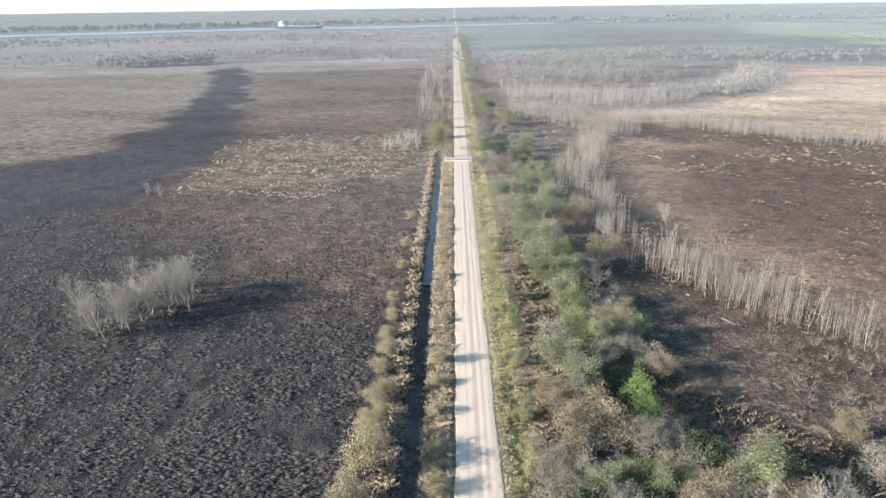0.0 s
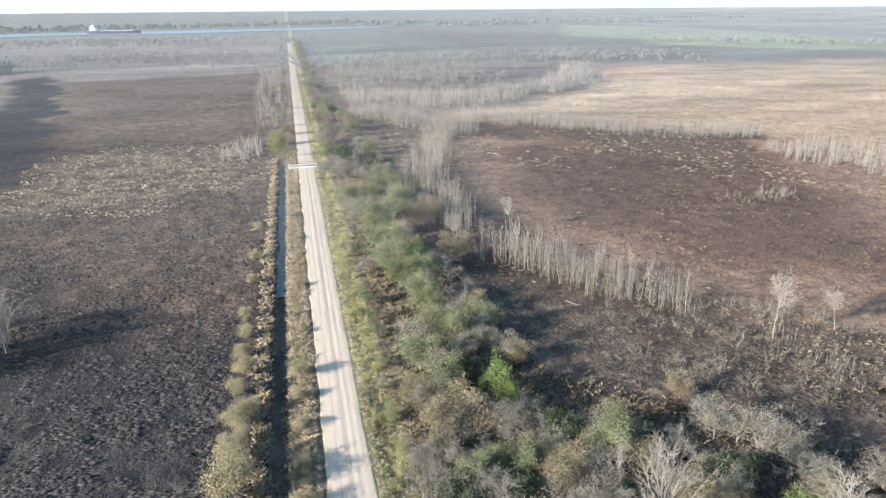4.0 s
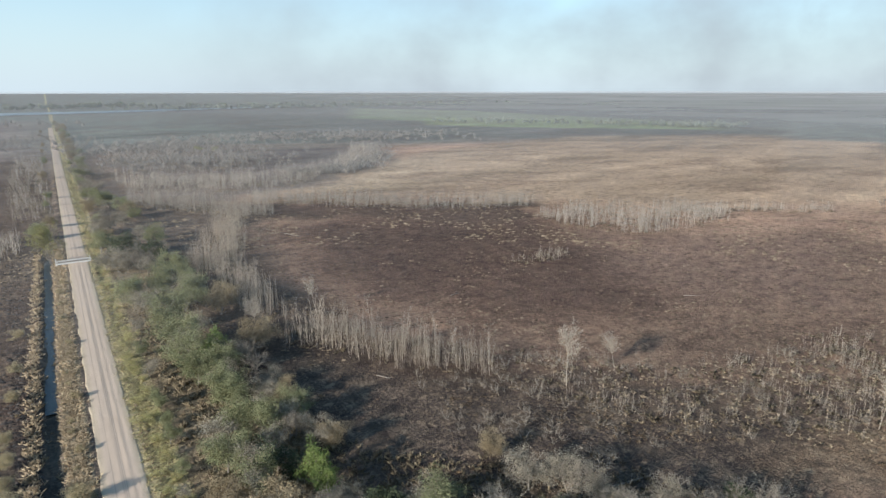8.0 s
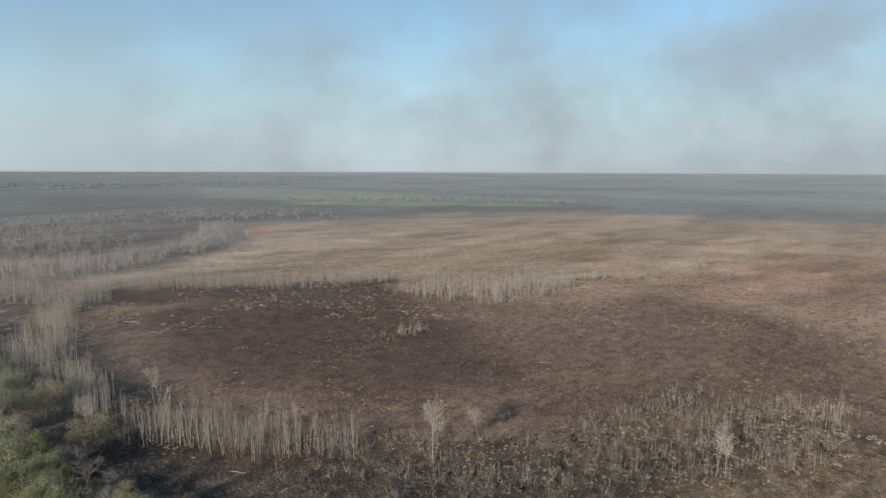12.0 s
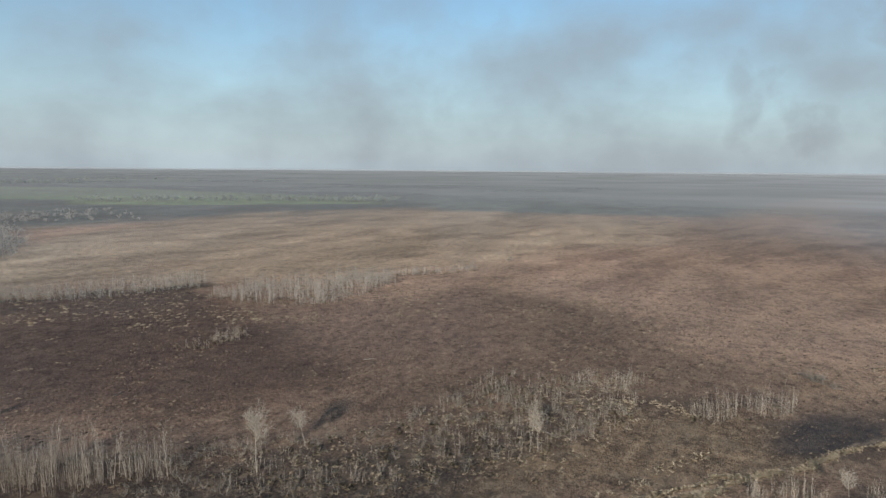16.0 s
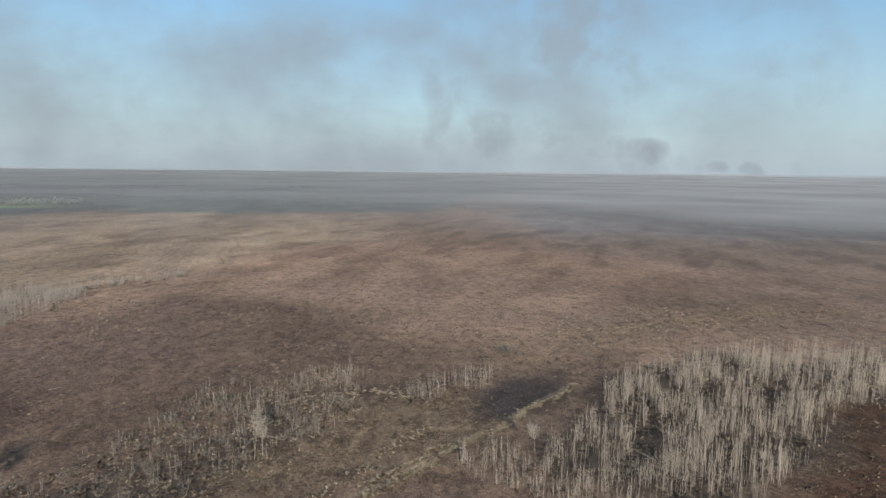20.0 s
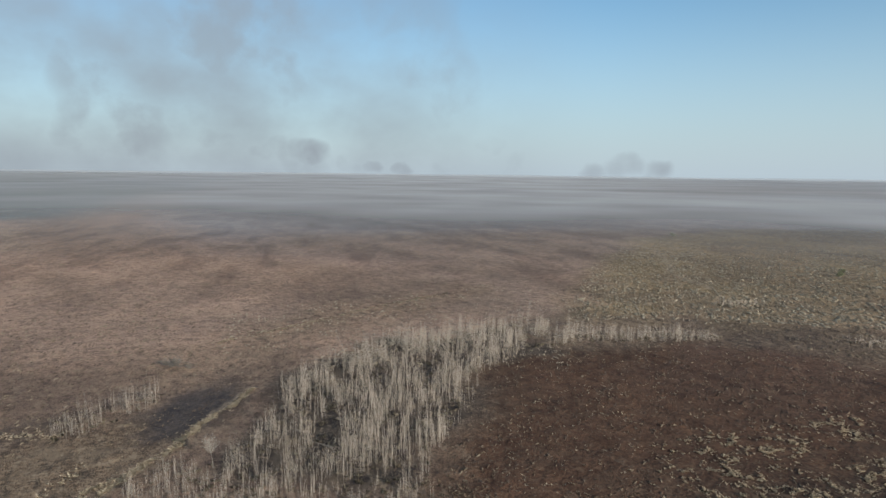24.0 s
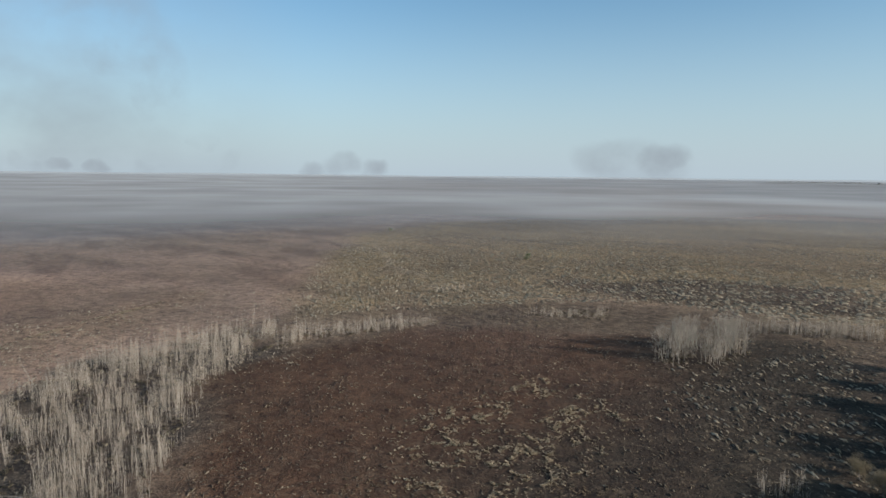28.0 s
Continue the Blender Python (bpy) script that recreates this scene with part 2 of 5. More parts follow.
M_LICHEN = plant_material("grey_lichened_twigs", (0.105, 0.094, 0.072), (0.39, 0.35, 0.272), 0.95, 0.15)
M_VERGE = plant_material("soft_verge_leaves", (0.26, 0.245, 0.10), (0.56, 0.52, 0.26), 0.95, 0.4)
M_TAN = plant_material("dry_brown_leaves", (0.145, 0.115, 0.07), (0.36, 0.295, 0.19), 0.95, 0.3)
M_BUSH = plant_material("pale_bank_leaves", (0.23, 0.19, 0.11), (0.52, 0.45, 0.28), 0.95, 0.35)
M_BRIGHT = plant_material("fresh_green_leaves", (0.08, 0.112, 0.035), (0.22, 0.265, 0.09), 0.8, 0.3)
M_DARK = plant_material("dark_green_leaves", (0.04, 0.05, 0.03), (0.11, 0.125, 0.07), 0.8, 0.2)
M_WILLOW = plant_material("yellow_green_leaves", (0.17, 0.17, 0.06), (0.33, 0.31, 0.13), 0.8, 0.3)
M_STRAW = plant_material("dry_straw", (0.15, 0.108, 0.07), (0.42, 0.335, 0.225), 0.9, 0.15, 0.4)
M_GRASS = plant_material("yellowing_grass", (0.42, 0.375, 0.20), (0.66, 0.59, 0.345), 0.9, 0.35, 0.4)
M_BANK = plant_material("pale_bank_grass", (0.30, 0.24, 0.155), (0.66, 0.555, 0.40), 0.9, 0.2, 0.4)
M_CHAR = plant_material("burnt_tussocks", (0.05, 0.036, 0.026), (0.19, 0.14, 0.1), 0.95, 0.0, 0.5)
M_ASH = plant_material("ash_grey_stubble", (0.024, 0.021, 0.02), (0.118, 0.107, 0.098), 0.95, 0.0, 0.5)
M_WOOD = plain_material("weathered_log", (0.14, 0.12, 0.095), (0.28, 0.245, 0.20), 3.0)
M_CONCRETE = plain_material("pale_concrete", (0.50, 0.48, 0.44), (0.68, 0.65, 0.60), 2.0)
M_HULL = plain_material("dark_blue_hull", (0.030, 0.045, 0.075), (0.055, 0.075, 0.11), 0.08, 0.5, 0.4)
M_WHITE = plain_material("white_ship_paint", (0.74, 0.75, 0.75), (0.84, 0.84, 0.83), 0.2, 0.45, 0.4)
M_DECK = plain_material("pale_hatch_paint", (0.48, 0.50, 0.50), (0.62, 0.63, 0.62), 0.2, 0.6, 0.3)
M_GLASS = plain_material("dark_window_glass", (0.02, 0.025, 0.03), (0.04, 0.045, 0.05), 0.5, 0.15, 0.5)
M_FUNNEL = plain_material("dull_blue_funnel", (0.05, 0.09, 0.16), (0.09, 0.13, 0.20), 0.4)
M_SHEET = plain_material("white_metal_cladding", (0.70, 0.71, 0.72), (0.82, 0.82, 0.81), 0.3, 0.5)
M_GREYWOODS = plant_material("far_leafless_woods", (0.16, 0.15, 0.135), (0.29, 0.268, 0.24), 0.95, 0.0, 0.05)
M_UNDER = plant_material("thicket_undergrowth", (0.09, 0.075, 0.05), (0.31, 0.26, 0.175), 0.95, 0.0, 0.5)
M_WOODS = plant_material("far_woodland", (0.10, 0.12, 0.10), (0.22, 0.24, 0.19), 0.9, 0.0, 0.05)


def smoke_material():
    """Thin smoke: mostly clear, scattering the daylight where it is dense."""
    k = Mat("drifting_smoke", 1.0, 0.0)
    dense = k.node("ShaderNodeAttribute", attribute_name="veil").outputs["Fac"]
    puff = k.noise(0.0035, 5.0, 0.55, (1.0, 1.0, 1.0))
    f = k.calc("MULTIPLY", dense, k.span(puff, 0.25, 0.72, 0.8, 1.15), clamp=True)
    lit = k.node("ShaderNodeBsdfDiffuse")
    lit.inputs[0].default_value = (0.505, 0.488, 0.452, 1)
    clear = k.node("ShaderNodeBsdfTransparent")
    s = k.node("ShaderNodeMixShader")
    k.l.new(f, s.inputs[0])
    k.l.new(clear.outputs[0], s.inputs[1])
    k.l.new(lit.outputs[0], s.inputs[2])
    k.l.new(s.outputs[0], k.n["Material Output"].inputs[0])
    return k.m


M_SMOKE = smoke_material()

# ---- mesh helpers ----
rng = np.random.default_rng(7)


def mesh_from(name, verts, faces, material):
    """A mesh from arrays of vertices and of equal-sided faces."""
    verts, faces = np.asarray(verts, float), np.asarray(faces, int)
    me = bpy.data.meshes.new(name)
    n, sides = faces.shape
    me.vertices.add(len(verts))
    me.vertices.foreach_set("co", verts.ravel())
    me.loops.add(n * sides)
    me.loops.foreach_set("vertex_index", faces.ravel())
    me.polygons.add(n)
    me.polygons.foreach_set("loop_start", np.arange(0, n * sides, sides))
    me.polygons.foreach_set("loop_total", np.full(n, sides))
    me.update(calc_edges=True)
    if material:
        me.materials.append(material)
    return me


def smooth(me):
    me.polygons.foreach_set("use_smooth", np.ones(len(me.polygons), bool))
    return me


def part(name, data, material, parent, label=""):
    """Links a bmesh or a mesh as one object under a thing or a part."""
    if isinstance(data, bmesh.types.BMesh):
        me = bpy.data.meshes.new(name)
        data.to_mesh(me)
        data.free()
        me.materials.append(material)
    else:
        me = data
    ob = new(name, me)
    ob.parent = parent
    return tagged(ob, label)


def box(bm, x0, x1, y0, y1, z0, z1, bevel=0.0):
    made = bmesh.ops.create_cube(bm, size=1.0, matrix=Matrix.Translation(((x0 + x1) / 2, (y0 + y1) / 2, (z0 + z1) / 2))
                                 @ Matrix.Diagonal((x1 - x0, y1 - y0, z1 - z0, 1)))
    if bevel:
        edges = {e for v in made["verts"] for e in v.link_edges}
        bmesh.ops.bevel(bm, geom=list(edges), offset=bevel, segments=1, affect="EDGES")
    return bm


def lattice(x, y, seed):
    """Smooth value noise, 0 to 1, over arrays."""
    xi, yi = np.floor(x).astype(np.int64), np.floor(y).astype(np.int64)
    fx, fy = x - xi, y - yi
    fx, fy = fx * fx * (3 - 2 * fx), fy * fy * (3 - 2 * fy)

    def h(a, b):
        v = (a * 374761393 + b * 668265263 + seed * 974711) & 0xFFFFFFFF
        v = ((v ^ (v >> 13)) * 1274126177) & 0xFFFFFFFF
        return ((v ^ (v >> 16)) & 0xFFFF) / 65535.0
    return (h(xi, yi) * (1 - fx) + h(xi + 1, yi) * fx) * (1 - fy) + (h(xi, yi + 1) * (1 - fx) + h(xi + 1, yi + 1) * fx) * fy


def cloud(x, y, size, seed, octaves=3):
    out, amp, total = 0.0, 1.0, 0.0
    for i in range(octaves):
        out = out + amp * lattice(x / size, y / size, seed + 17 * i)
        total, amp, size = total + amp, amp * 0.55, size * 0.47
    return out / total


def step(v, lo, hi):
    t = np.clip((v - lo) / (hi - lo), 0, 1)
    return t * t * (3 - 2 * t)


def inside(poly, x, y):
    """Signed distance in metres to a closed outline, positive inside."""
    d = np.full(x.shape, 1e9)
    odd = np.zeros(x.shape, bool)
    n = len(poly)
    for i in range(n):
        (ax, ay), (bx, by) = poly[i], poly[(i + 1) % n]
        ex, ey = bx - ax, by - ay
        t = np.clip(((x - ax) * ex + (y - ay) * ey) / (ex * ex + ey * ey + 1e-9), 0, 1)
        d = np.minimum(d, np.hypot(x - ax - t * ex, y - ay - t * ey))
        cross = ((ay > y) != (by > y)) & (x < ex * (y - ay) / (by - ay + 1e-12) + ax)
        odd ^= cross
    return np.where(odd, d, -d)


def along(line, x, y):
    """Distance in metres to an open line."""
    d = np.full(x.shape, 1e9)
    for (ax, ay), (bx, by) in zip(line, line[1:]):
        ex, ey = bx - ax, by - ay
        t = np.clip(((x - ax) * ex + (y - ay) * ey) / (ex * ex + ey * ey), 0, 1)
        d = np.minimum(d, np.hypot(x - ax - t * ex, y - ay - t * ey))
    return d


# ---- the plan ----
def road_x(y):
    return 2.6 + 0.0148 * y


ROAD_HALF = 2.9
DITCH_WEST = 7.9                      # from the road's middle to the ditch's
ZONES = [  # outline, colour, softness, straw flecks
    # plains behind, out to the horizon, with distance haze put into their pale colours
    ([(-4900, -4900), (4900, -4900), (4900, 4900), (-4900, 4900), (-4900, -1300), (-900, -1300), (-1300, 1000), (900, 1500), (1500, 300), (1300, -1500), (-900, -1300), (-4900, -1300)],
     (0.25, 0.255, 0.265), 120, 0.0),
    ([(-300, 620), (400, 560), (900, 420), (1500, 300), (4800, 0), (4800, 4800), (-3000, 4800), (-3000, 620)], (0.17, 0.185, 0.165), 60, 0.1),
    ([(200, 560), (700, 430), (900, 250), (2500, 900), (1800, 2500), (300, 2200)], (0.145, 0.148, 0.135), 50, 0.1),
    ([(-1200, 430), (-250, 530), (-4, 535), (0, 1300), (-1500, 1250)], (0.25, 0.22, 0.205), 50, 0.3),
    ([(-600, 560), (-200, 610), (-100, 1000), (-700, 900)], (0.20, 0.185, 0.175), 40, 0.3),
    ([(498, 1113), (792, 1749), (950, 1416), (890, 591), (746, 504), (610, 757)], (0.22, 0.25, 0.16), 25, 0.0),
    ([(494, 832), (638, 1074), (753, 903), (917, 657), (742, 532), (578, 694)], (0.25, 0.295, 0.155), 16, 0.0),
    ([(640, 380), (760, 60), (2500, -200), (2500, 900), (1000, 600)], (0.18, 0.19, 0.168), 50, 0.0),
    ([(420, -60), (700, -10), (2800, -300), (3500, -2600), (700, -2600), (330, -520), (270, -250), (330, -140)], (0.29, 0.24, 0.22), 60, 0.0),
    ([(500, -100), (1000, -150), (1000, -900), (500, -500)], (0.19, 0.145, 0.13), 70, 0.0),
    # burnt and straw ground left of the road
    ([(-4, -60), (-400, -60), (-400, 330), (-100, 330), (-4, 300)], (0.040, 0.031, 0.027), 20, 0.2),
    ([(-40, 100), (-75, 165), (-36, 171), (-7, 195), (-6, 96)], (0.082, 0.058, 0.047), 9, 0.35),
    ([(-86, 278), (-155, 534), (-2, 562), (-2, 260)], (0.105, 0.082, 0.068), 12, 0.35),
    ([(-301, 439), (-253, 547), (-188, 516), (-144, 371), (-133, 289), (-138, 241), (-153, 214), (-400, 250)], (0.15, 0.13, 0.108), 9, 0.6),
    ([(-75, 173), (-84, 243), (-75, 265), (-20, 261), (-8, 233), (-7, 195), (-26, 189), (-36, 171), (-57, 178)], (0.098, 0.074, 0.058), 8, 0.72),
    ([(-146, 202), (-133, 231), (-127, 288), (-146, 383), (-200, 564), (-178, 599), (-119, 393), (-98, 301), (-90, 233), (-83, 185),
      (-87, 158), (-88, 133), (-92, 120), (-160, 130)], (0.040, 0.038, 0.042), 5, 0.05),
    ([(-49, 30), (-120, 137), (-94, 149), (-58, 132), (-33, 108), (-15, 98), (-6, 102), (-6, 74), (-6, 20)], (0.032, 0.031, 0.033), 14, 0.12),
    ([(170, 190), (250, 130), (330, 60), (335, -60), (250, -60), (180, -20), (170, 60)], (0.36, 0.245, 0.178), 45, 0.4),
    # dark burnt basin and the straw fields right of the road
    ([(77, 238), (125, 235), (178, 209), (168, 173), (186, 139), (236, 107), (199, 80), (151, 66), (110, 80), (75, 98), (60, 131),
      (52, 173), (59, 220)], (0.088, 0.057, 0.046), 24, 0.22),
    # next row: basin side, its colour lightened in part for the antisolar glow
    ([(168, 173), (186, 139), (236, 107), (199, 80), (151, 66), (128, 76), (140, 120)], (0.215, 0.145, 0.112), 20, 0.35),
    ([(86, 336), (142, 368), (198, 405), (275, 455), (412, 470), (551, 422), (591, 252), (358, 150), (265, 170), (206, 217), (142, 267),
      (101, 294)], (0.50, 0.395, 0.28), 22, 0.5),
    ([(168, 287), (239, 407), (327, 469), (507, 532), (640, 459), (696, 303), (664, 100), (454, 68), (386, 128), (302, 131), (248, 160),
      (200, 222)], (0.49, 0.365, 0.252), 30, 0.45),
    ([(32, 345), (46, 602), (97, 670), (264, 569), (226, 442), (158, 366), (135, 330), (100, 312), (59, 300)], (0.21, 0.182, 0.158), 12, 0.3),
    ([(150, 400), (180, 425), (225, 500), (245, 540), (190, 560), (120, 480), (120, 400)], (0.13, 0.112, 0.105), 14, 0.2),
    # next row: burnt ground, made paler in part for the glow opposite the sun
    ([(60, 70), (105, 72), (150, 62), (172, 20), (176, -50), (130, -45), (80, -45), (50, 0)], (0.19, 0.13, 0.095), 10, 0.4),
    ([(10, 40), (72, 36), (150, 10), (140, 40), (95, 68), (70, 92), (42, 128), (30, 200), (10, 230)], (0.058, 0.046, 0.040), 6, 0.4),
    ([(91, 31), (99, 13), (112, 0), (148, -24), (150, -14), (129, 30), (104, 38), (80, 40)], (0.18, 0.125, 0.08), 8, 0.68),
    ([(139, 5), (152, -7), (154, -24), (141, -24), (126, -11), (121, 4)], (0.070, 0.060, 0.056), 5, 0.1),
    # next two: burnt ground below sapling stands, their shade put into the colour
    ([(39, 125), (47, 126), (58, 109), (70, 92), (67, 80), (56, 88), (44, 105), (36, 117)], (0.045, 0.035, 0.03), 5, 0.2),
    ([(28, 110), (60, 131), (52, 173), (59, 235), (80, 268), (45, 275), (32, 220)], (0.05, 0.04, 0.035), 8, 0.25),
    ([(20, 225), (35, 200), (60, 235), (90, 285), (60, 300), (25, 335)], (0.12, 0.098, 0.082), 8, 0.3),
    ([(71, 262), (89, 272), (112, 269), (140, 242), (182, 217), (176, 205), (133, 226), (99, 241), (77, 248)], (0.07, 0.054, 0.046), 6, 0.2),
    # next row: strip past the basin, some antisolar glow put into its colour
    ([(62, 98), (110, 92), (160, 72), (200, 84), (236, 107), (235, 60), (185, 15), (150, 18), (100, 58)], (0.15, 0.102, 0.075), 22, 0.35),
    ([(10, 40), (29, 40), (27, 80), (24, 130), (20, 230), (11, 230), (9, 120)], (0.17, 0.142, 0.09), 3, 0.5),
    ([(60, -40), (84, -38), (135, -60), (176, -118), (178, -150), (150, -200), (90, -245), (0, -265), (-60, -180), (-20, -60)], (0.12, 0.085, 0.058), 14, 0.45),
    ([(215, -40), (330, -140), (420, -60), (520, -110), (430, -480), (253, -209), (205, -167), (170, -143), (176, -118), (200, -80)], (0.29, 0.208, 0.158), 40, 0.4),
    # ground behind: tall-grass olive flats and a red-brown burnt field
    ([(253, -209), (378, -353), (426, -504), (311, -812), (20, -900), (-40, -260), (93, -251), (118, -228), (143, -196), (163, -182),
      (170, -143), (205, -167)], (0.285, 0.207, 0.108), 16, 0.8),
    ([(121, -69), (145, -101), (140, -132), (127, -166), (72, -196), (39, -180), (0, -130), (20, -20), (84, -42)], (0.086, 0.047, 0.029), 8, 0.15),
    ([(66, -80), (56, -125), (68, -190), (40, -185), (0, -130), (15, -40), (50, -60)], (0.046, 0.033, 0.024), 18, 0.15),
    ([(124, -279), (95, -329), (28, -336), (22, -274), (71, -257), (108, -256)], (0.085, 0.058, 0.04), 12, 0.3),
    ([(150, -265), (110, -295), (60, -322), (30, -290), (70, -262), (120, -250)], (0.11, 0.08, 0.055), 14, 0.3),
    ([(139, -28), (160, -48), (172, -68), (174, -91), (170, -112), (148, -112), (138, -82), (122, -68), (103, -52), (86, -38), (98, -21), (107, -10), (123, -25)],
     (0.060, 0.048, 0.040), 4, 0.45),
    # next row: burnt strip before a far sapling band, partly painted shade
    ([(80, 285), (110, 258), (139, 228), (182, 212), (170, 195), (130, 210), (100, 240), (75, 262)], (0.08, 0.058, 0.048), 6, 0.2),
    # next row: dark corner of the flats, tree shade put into its colour
    ([(60, -210), (18, -222), (-20, -130), (0, -90), (30, -110), (45, -150)], (0.038, 0.030, 0.022), 8, 0.2),
    ([(186, -7), (244, -90), (249, -144), (216, -125), (200, -78), (177, -41), (154, -8)], (0.28, 0.19, 0.132), 16, 0.6),
]
TRACKS = [  # line, half width, colour
    ([(-52.0, 62), (-52.2, 80), (-52.6, 104)], 0.8, (0.020, 0.019, 0.020)),
    ([(-37.2, 48), (-36.5, 60), (-36, 70), (-35.2, 77), (-35.8, 88), (-35.4, 102)], 0.75, (0.020, 0.019, 0.020)),
    ([(-69, 86), (-68.6, 95), (-68.8, 113), (-68.6, 130), (-68.1, 165)], 0.9, (0.020, 0.019, 0.020)),
    ([(91, 19), (100, 11), (110, 3.4), (120, -5), (134, -14), (147, -24)], 0.65, (0.46, 0.365, 0.25)),
    ([(330, -328), (270, -280), (240, -252), (200, -235)], 1.6, (0.40, 0.32, 0.22)),
]


def far_rise(r):
    """The land lifts a little towards the horizon."""
    return 33.0 * step(r, 2200, 4900)


def ground_height(x, y):
    r = np.hypot(x, y)
    z = (cloud(x, y, 3.2, 3, 3) - 0.5) * 0.55 * step(-r, -420, -180) + (cloud(x, y, 40, 9, 2) - 0.5) * 0.8
    s = x - road_x(y)
    z = z * (1 - 0.95 * step(-np.abs(s), -5.0, -3.4)) + 0.25 * step(-np.abs(s), -5.2, -3.6) - 0.30 * step(-np.abs(s), -2.3, -1.9)
    wob = (cloud(x * 0 + 5, y, 6, 41, 2) - 0.5) * 0.9
    on = step(-np.abs(y - 60), -172, -160)
    z = z - 0.95 * step(-np.abs(s + DITCH_WEST + wob), -1.7, -0.4) * on
    return z + far_rise(r)


def build_ground():
    a = np.concatenate([np.arange(-60, -9, 0.2), np.arange(-9, 8, 0.12), np.arange(8, 200, 0.36), np.arange(200, 299.5, 4.0)])
    r = np.concatenate([[0.01], np.arange(1.5, 34, 1.5), np.geomspace(34, 4900, 335)])
    A, R = np.meshgrid(np.radians(a), r)
    X, Y = (R * np.sin(A)).ravel(), (R * np.cos(A)).ravel()
    Z = ground_height(X, Y)
    na, nr = len(a), len(r)
    i = np.arange(nr - 1)[:, None] * na
    j = np.arange(na)[None, :]
    k = (j + 1) % na
    faces = np.stack([i + j, i + na + j, i + na + k, i + k], -1).reshape(-1, 4)
    me = smooth(mesh_from("ground", np.stack([X, Y, Z], 1), faces, M_GROUND))
    rad = np.hypot(X, Y)
    colour = np.array([0.165, 0.137, 0.115]) + np.array([0.29, 0.165, 0.097]) * step(X, 20, 70)[:, None]
    straw = np.full(len(X), 0.45)
    bend = np.minimum(14.0, 1.5 + rad * 0.05)
    wx = X + (cloud(X, Y, 22, 51, 4) - 0.5) * bend * 2.2
    wy = Y + (cloud(X, Y, 22, 67, 4) - 0.5) * bend * 2.2
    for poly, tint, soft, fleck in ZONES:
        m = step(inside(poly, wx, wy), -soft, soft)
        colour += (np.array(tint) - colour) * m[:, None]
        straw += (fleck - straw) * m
    # brown patches in the open fields
    m = step(cloud(X + Y * 0.3, Y, 65, 101, 4), 0.50, 0.66) * step(rad, 130, 220) * 0.28
    colour += (np.array([0.15, 0.10, 0.08]) - colour) * m[:, None]
    # long faint streaks across the plains
    band = cloud(X / 9 + Y / 40, Y / 1.6 - X / 6, 26, 83, 4) - 0.5
    colour *= (1 + 0.9 * band * step(rad, 160, 340) * step(-rad, -1400, -700))[:, None]
    band = cloud(X / 5 - Y / 22, Y / 1.3 + X / 5, 11, 87, 4)
    m = step(band, 0.52, 0.68) * step(rad, 200, 330) * step(-rad, -900, -500) * 0.55
    colour += (colour * np.array([0.50, 0.46, 0.48]) - colour) * m[:, None]
    for line, half, tint in TRACKS:
        m = step(-along(line, X + (cloud(X, Y, 5, 91, 2) - 0.5) * half * 1.6, Y), -half * 1.7, -half * 0.6)
        colour += (np.array(tint) - colour) * (m * (0.25 + 0.65 * step(cloud(X, Y, 3.5, 97, 2), 0.35, 0.62)))[:, None]
    # verges of the road, and mud in the ditch
    s = X - road_x(Y)
    verge = step(-np.abs(s - 5.0), -2.8, -1.9) * (Y > -60)
    colour += (np.array([0.44, 0.39, 0.22]) - colour) * (verge * 0.85)[:, None]
    verge = step(-np.abs(s + 4.8), -1.9, -1.3) * (Y > -60) * (Y < 240)
    colour += (np.array([0.42, 0.335, 0.21]) - colour) * (verge * 0.9)[:, None]
    mud = step(-np.abs(s + DITCH_WEST), -1.5, -0.8) * (np.abs(Y - 60) < 170)
    colour += (np.array([0.085, 0.08, 0.07]) - colour) * mud[:, None]
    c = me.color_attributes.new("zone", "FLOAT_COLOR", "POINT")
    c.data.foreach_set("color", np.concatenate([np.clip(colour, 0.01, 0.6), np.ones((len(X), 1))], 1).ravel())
    w = me.attributes.new("straw", "FLOAT", "POINT")
    w.data.foreach_set("value", straw)
    return tagged(new("ground", me), "flat burnt marsh ground with straw patches and ash", "ground", kind="structure")


build_ground()


def build_road():
    y = np.concatenate([np.arange(-90, 330, 1.0), np.geomspace(330, 1050, 120)])
    s = np.linspace(-1, 1, 23)
    S, Yg = np.meshgrid(s, y)
    ragged = 1 + (cloud(Yg * 0 + np.sign(S) * 9, Yg, 5, 23, 3) - 0.5) * 0.26 * step(np.abs(S), 0.75, 0.95)
    X = road_x(Yg) + S * ROAD_HALF * ragged
    Z = 0.235 + 0.10 * (1 - S * S) + (cloud(X * 3, Yg * 0.5, 2.0, 31, 2) - 0.5) * 0.05
    for at in (0.09, 0.16, -0.32, 0.45):
        Z -= 0.035 * np.exp(-((S - at) / 0.05) ** 2)
    Z += far_rise(Yg) - 0.35 * (np.abs(S) > 0.98)
    n = len(s)
    i = np.arange(len(y) - 1)[:, None] * n
    j = np.arange(n - 1)[None, :]
    faces = np.stack([i + j, i + j + 1, i + n + j + 1, i + n + j], -1).reshape(-1, 4)
    me = smooth(mesh_from("road", np.stack([X.ravel(), Yg.ravel(), Z.ravel()], 1), faces, M_ROAD))
    w = me.attributes.new("across", "FLOAT", "POINT")
    w.data.foreach_set("value", S.ravel())
    tagged(new("road", me), "pale straight dirt road with wheel ruts", "road", kind="structure")


build_road()


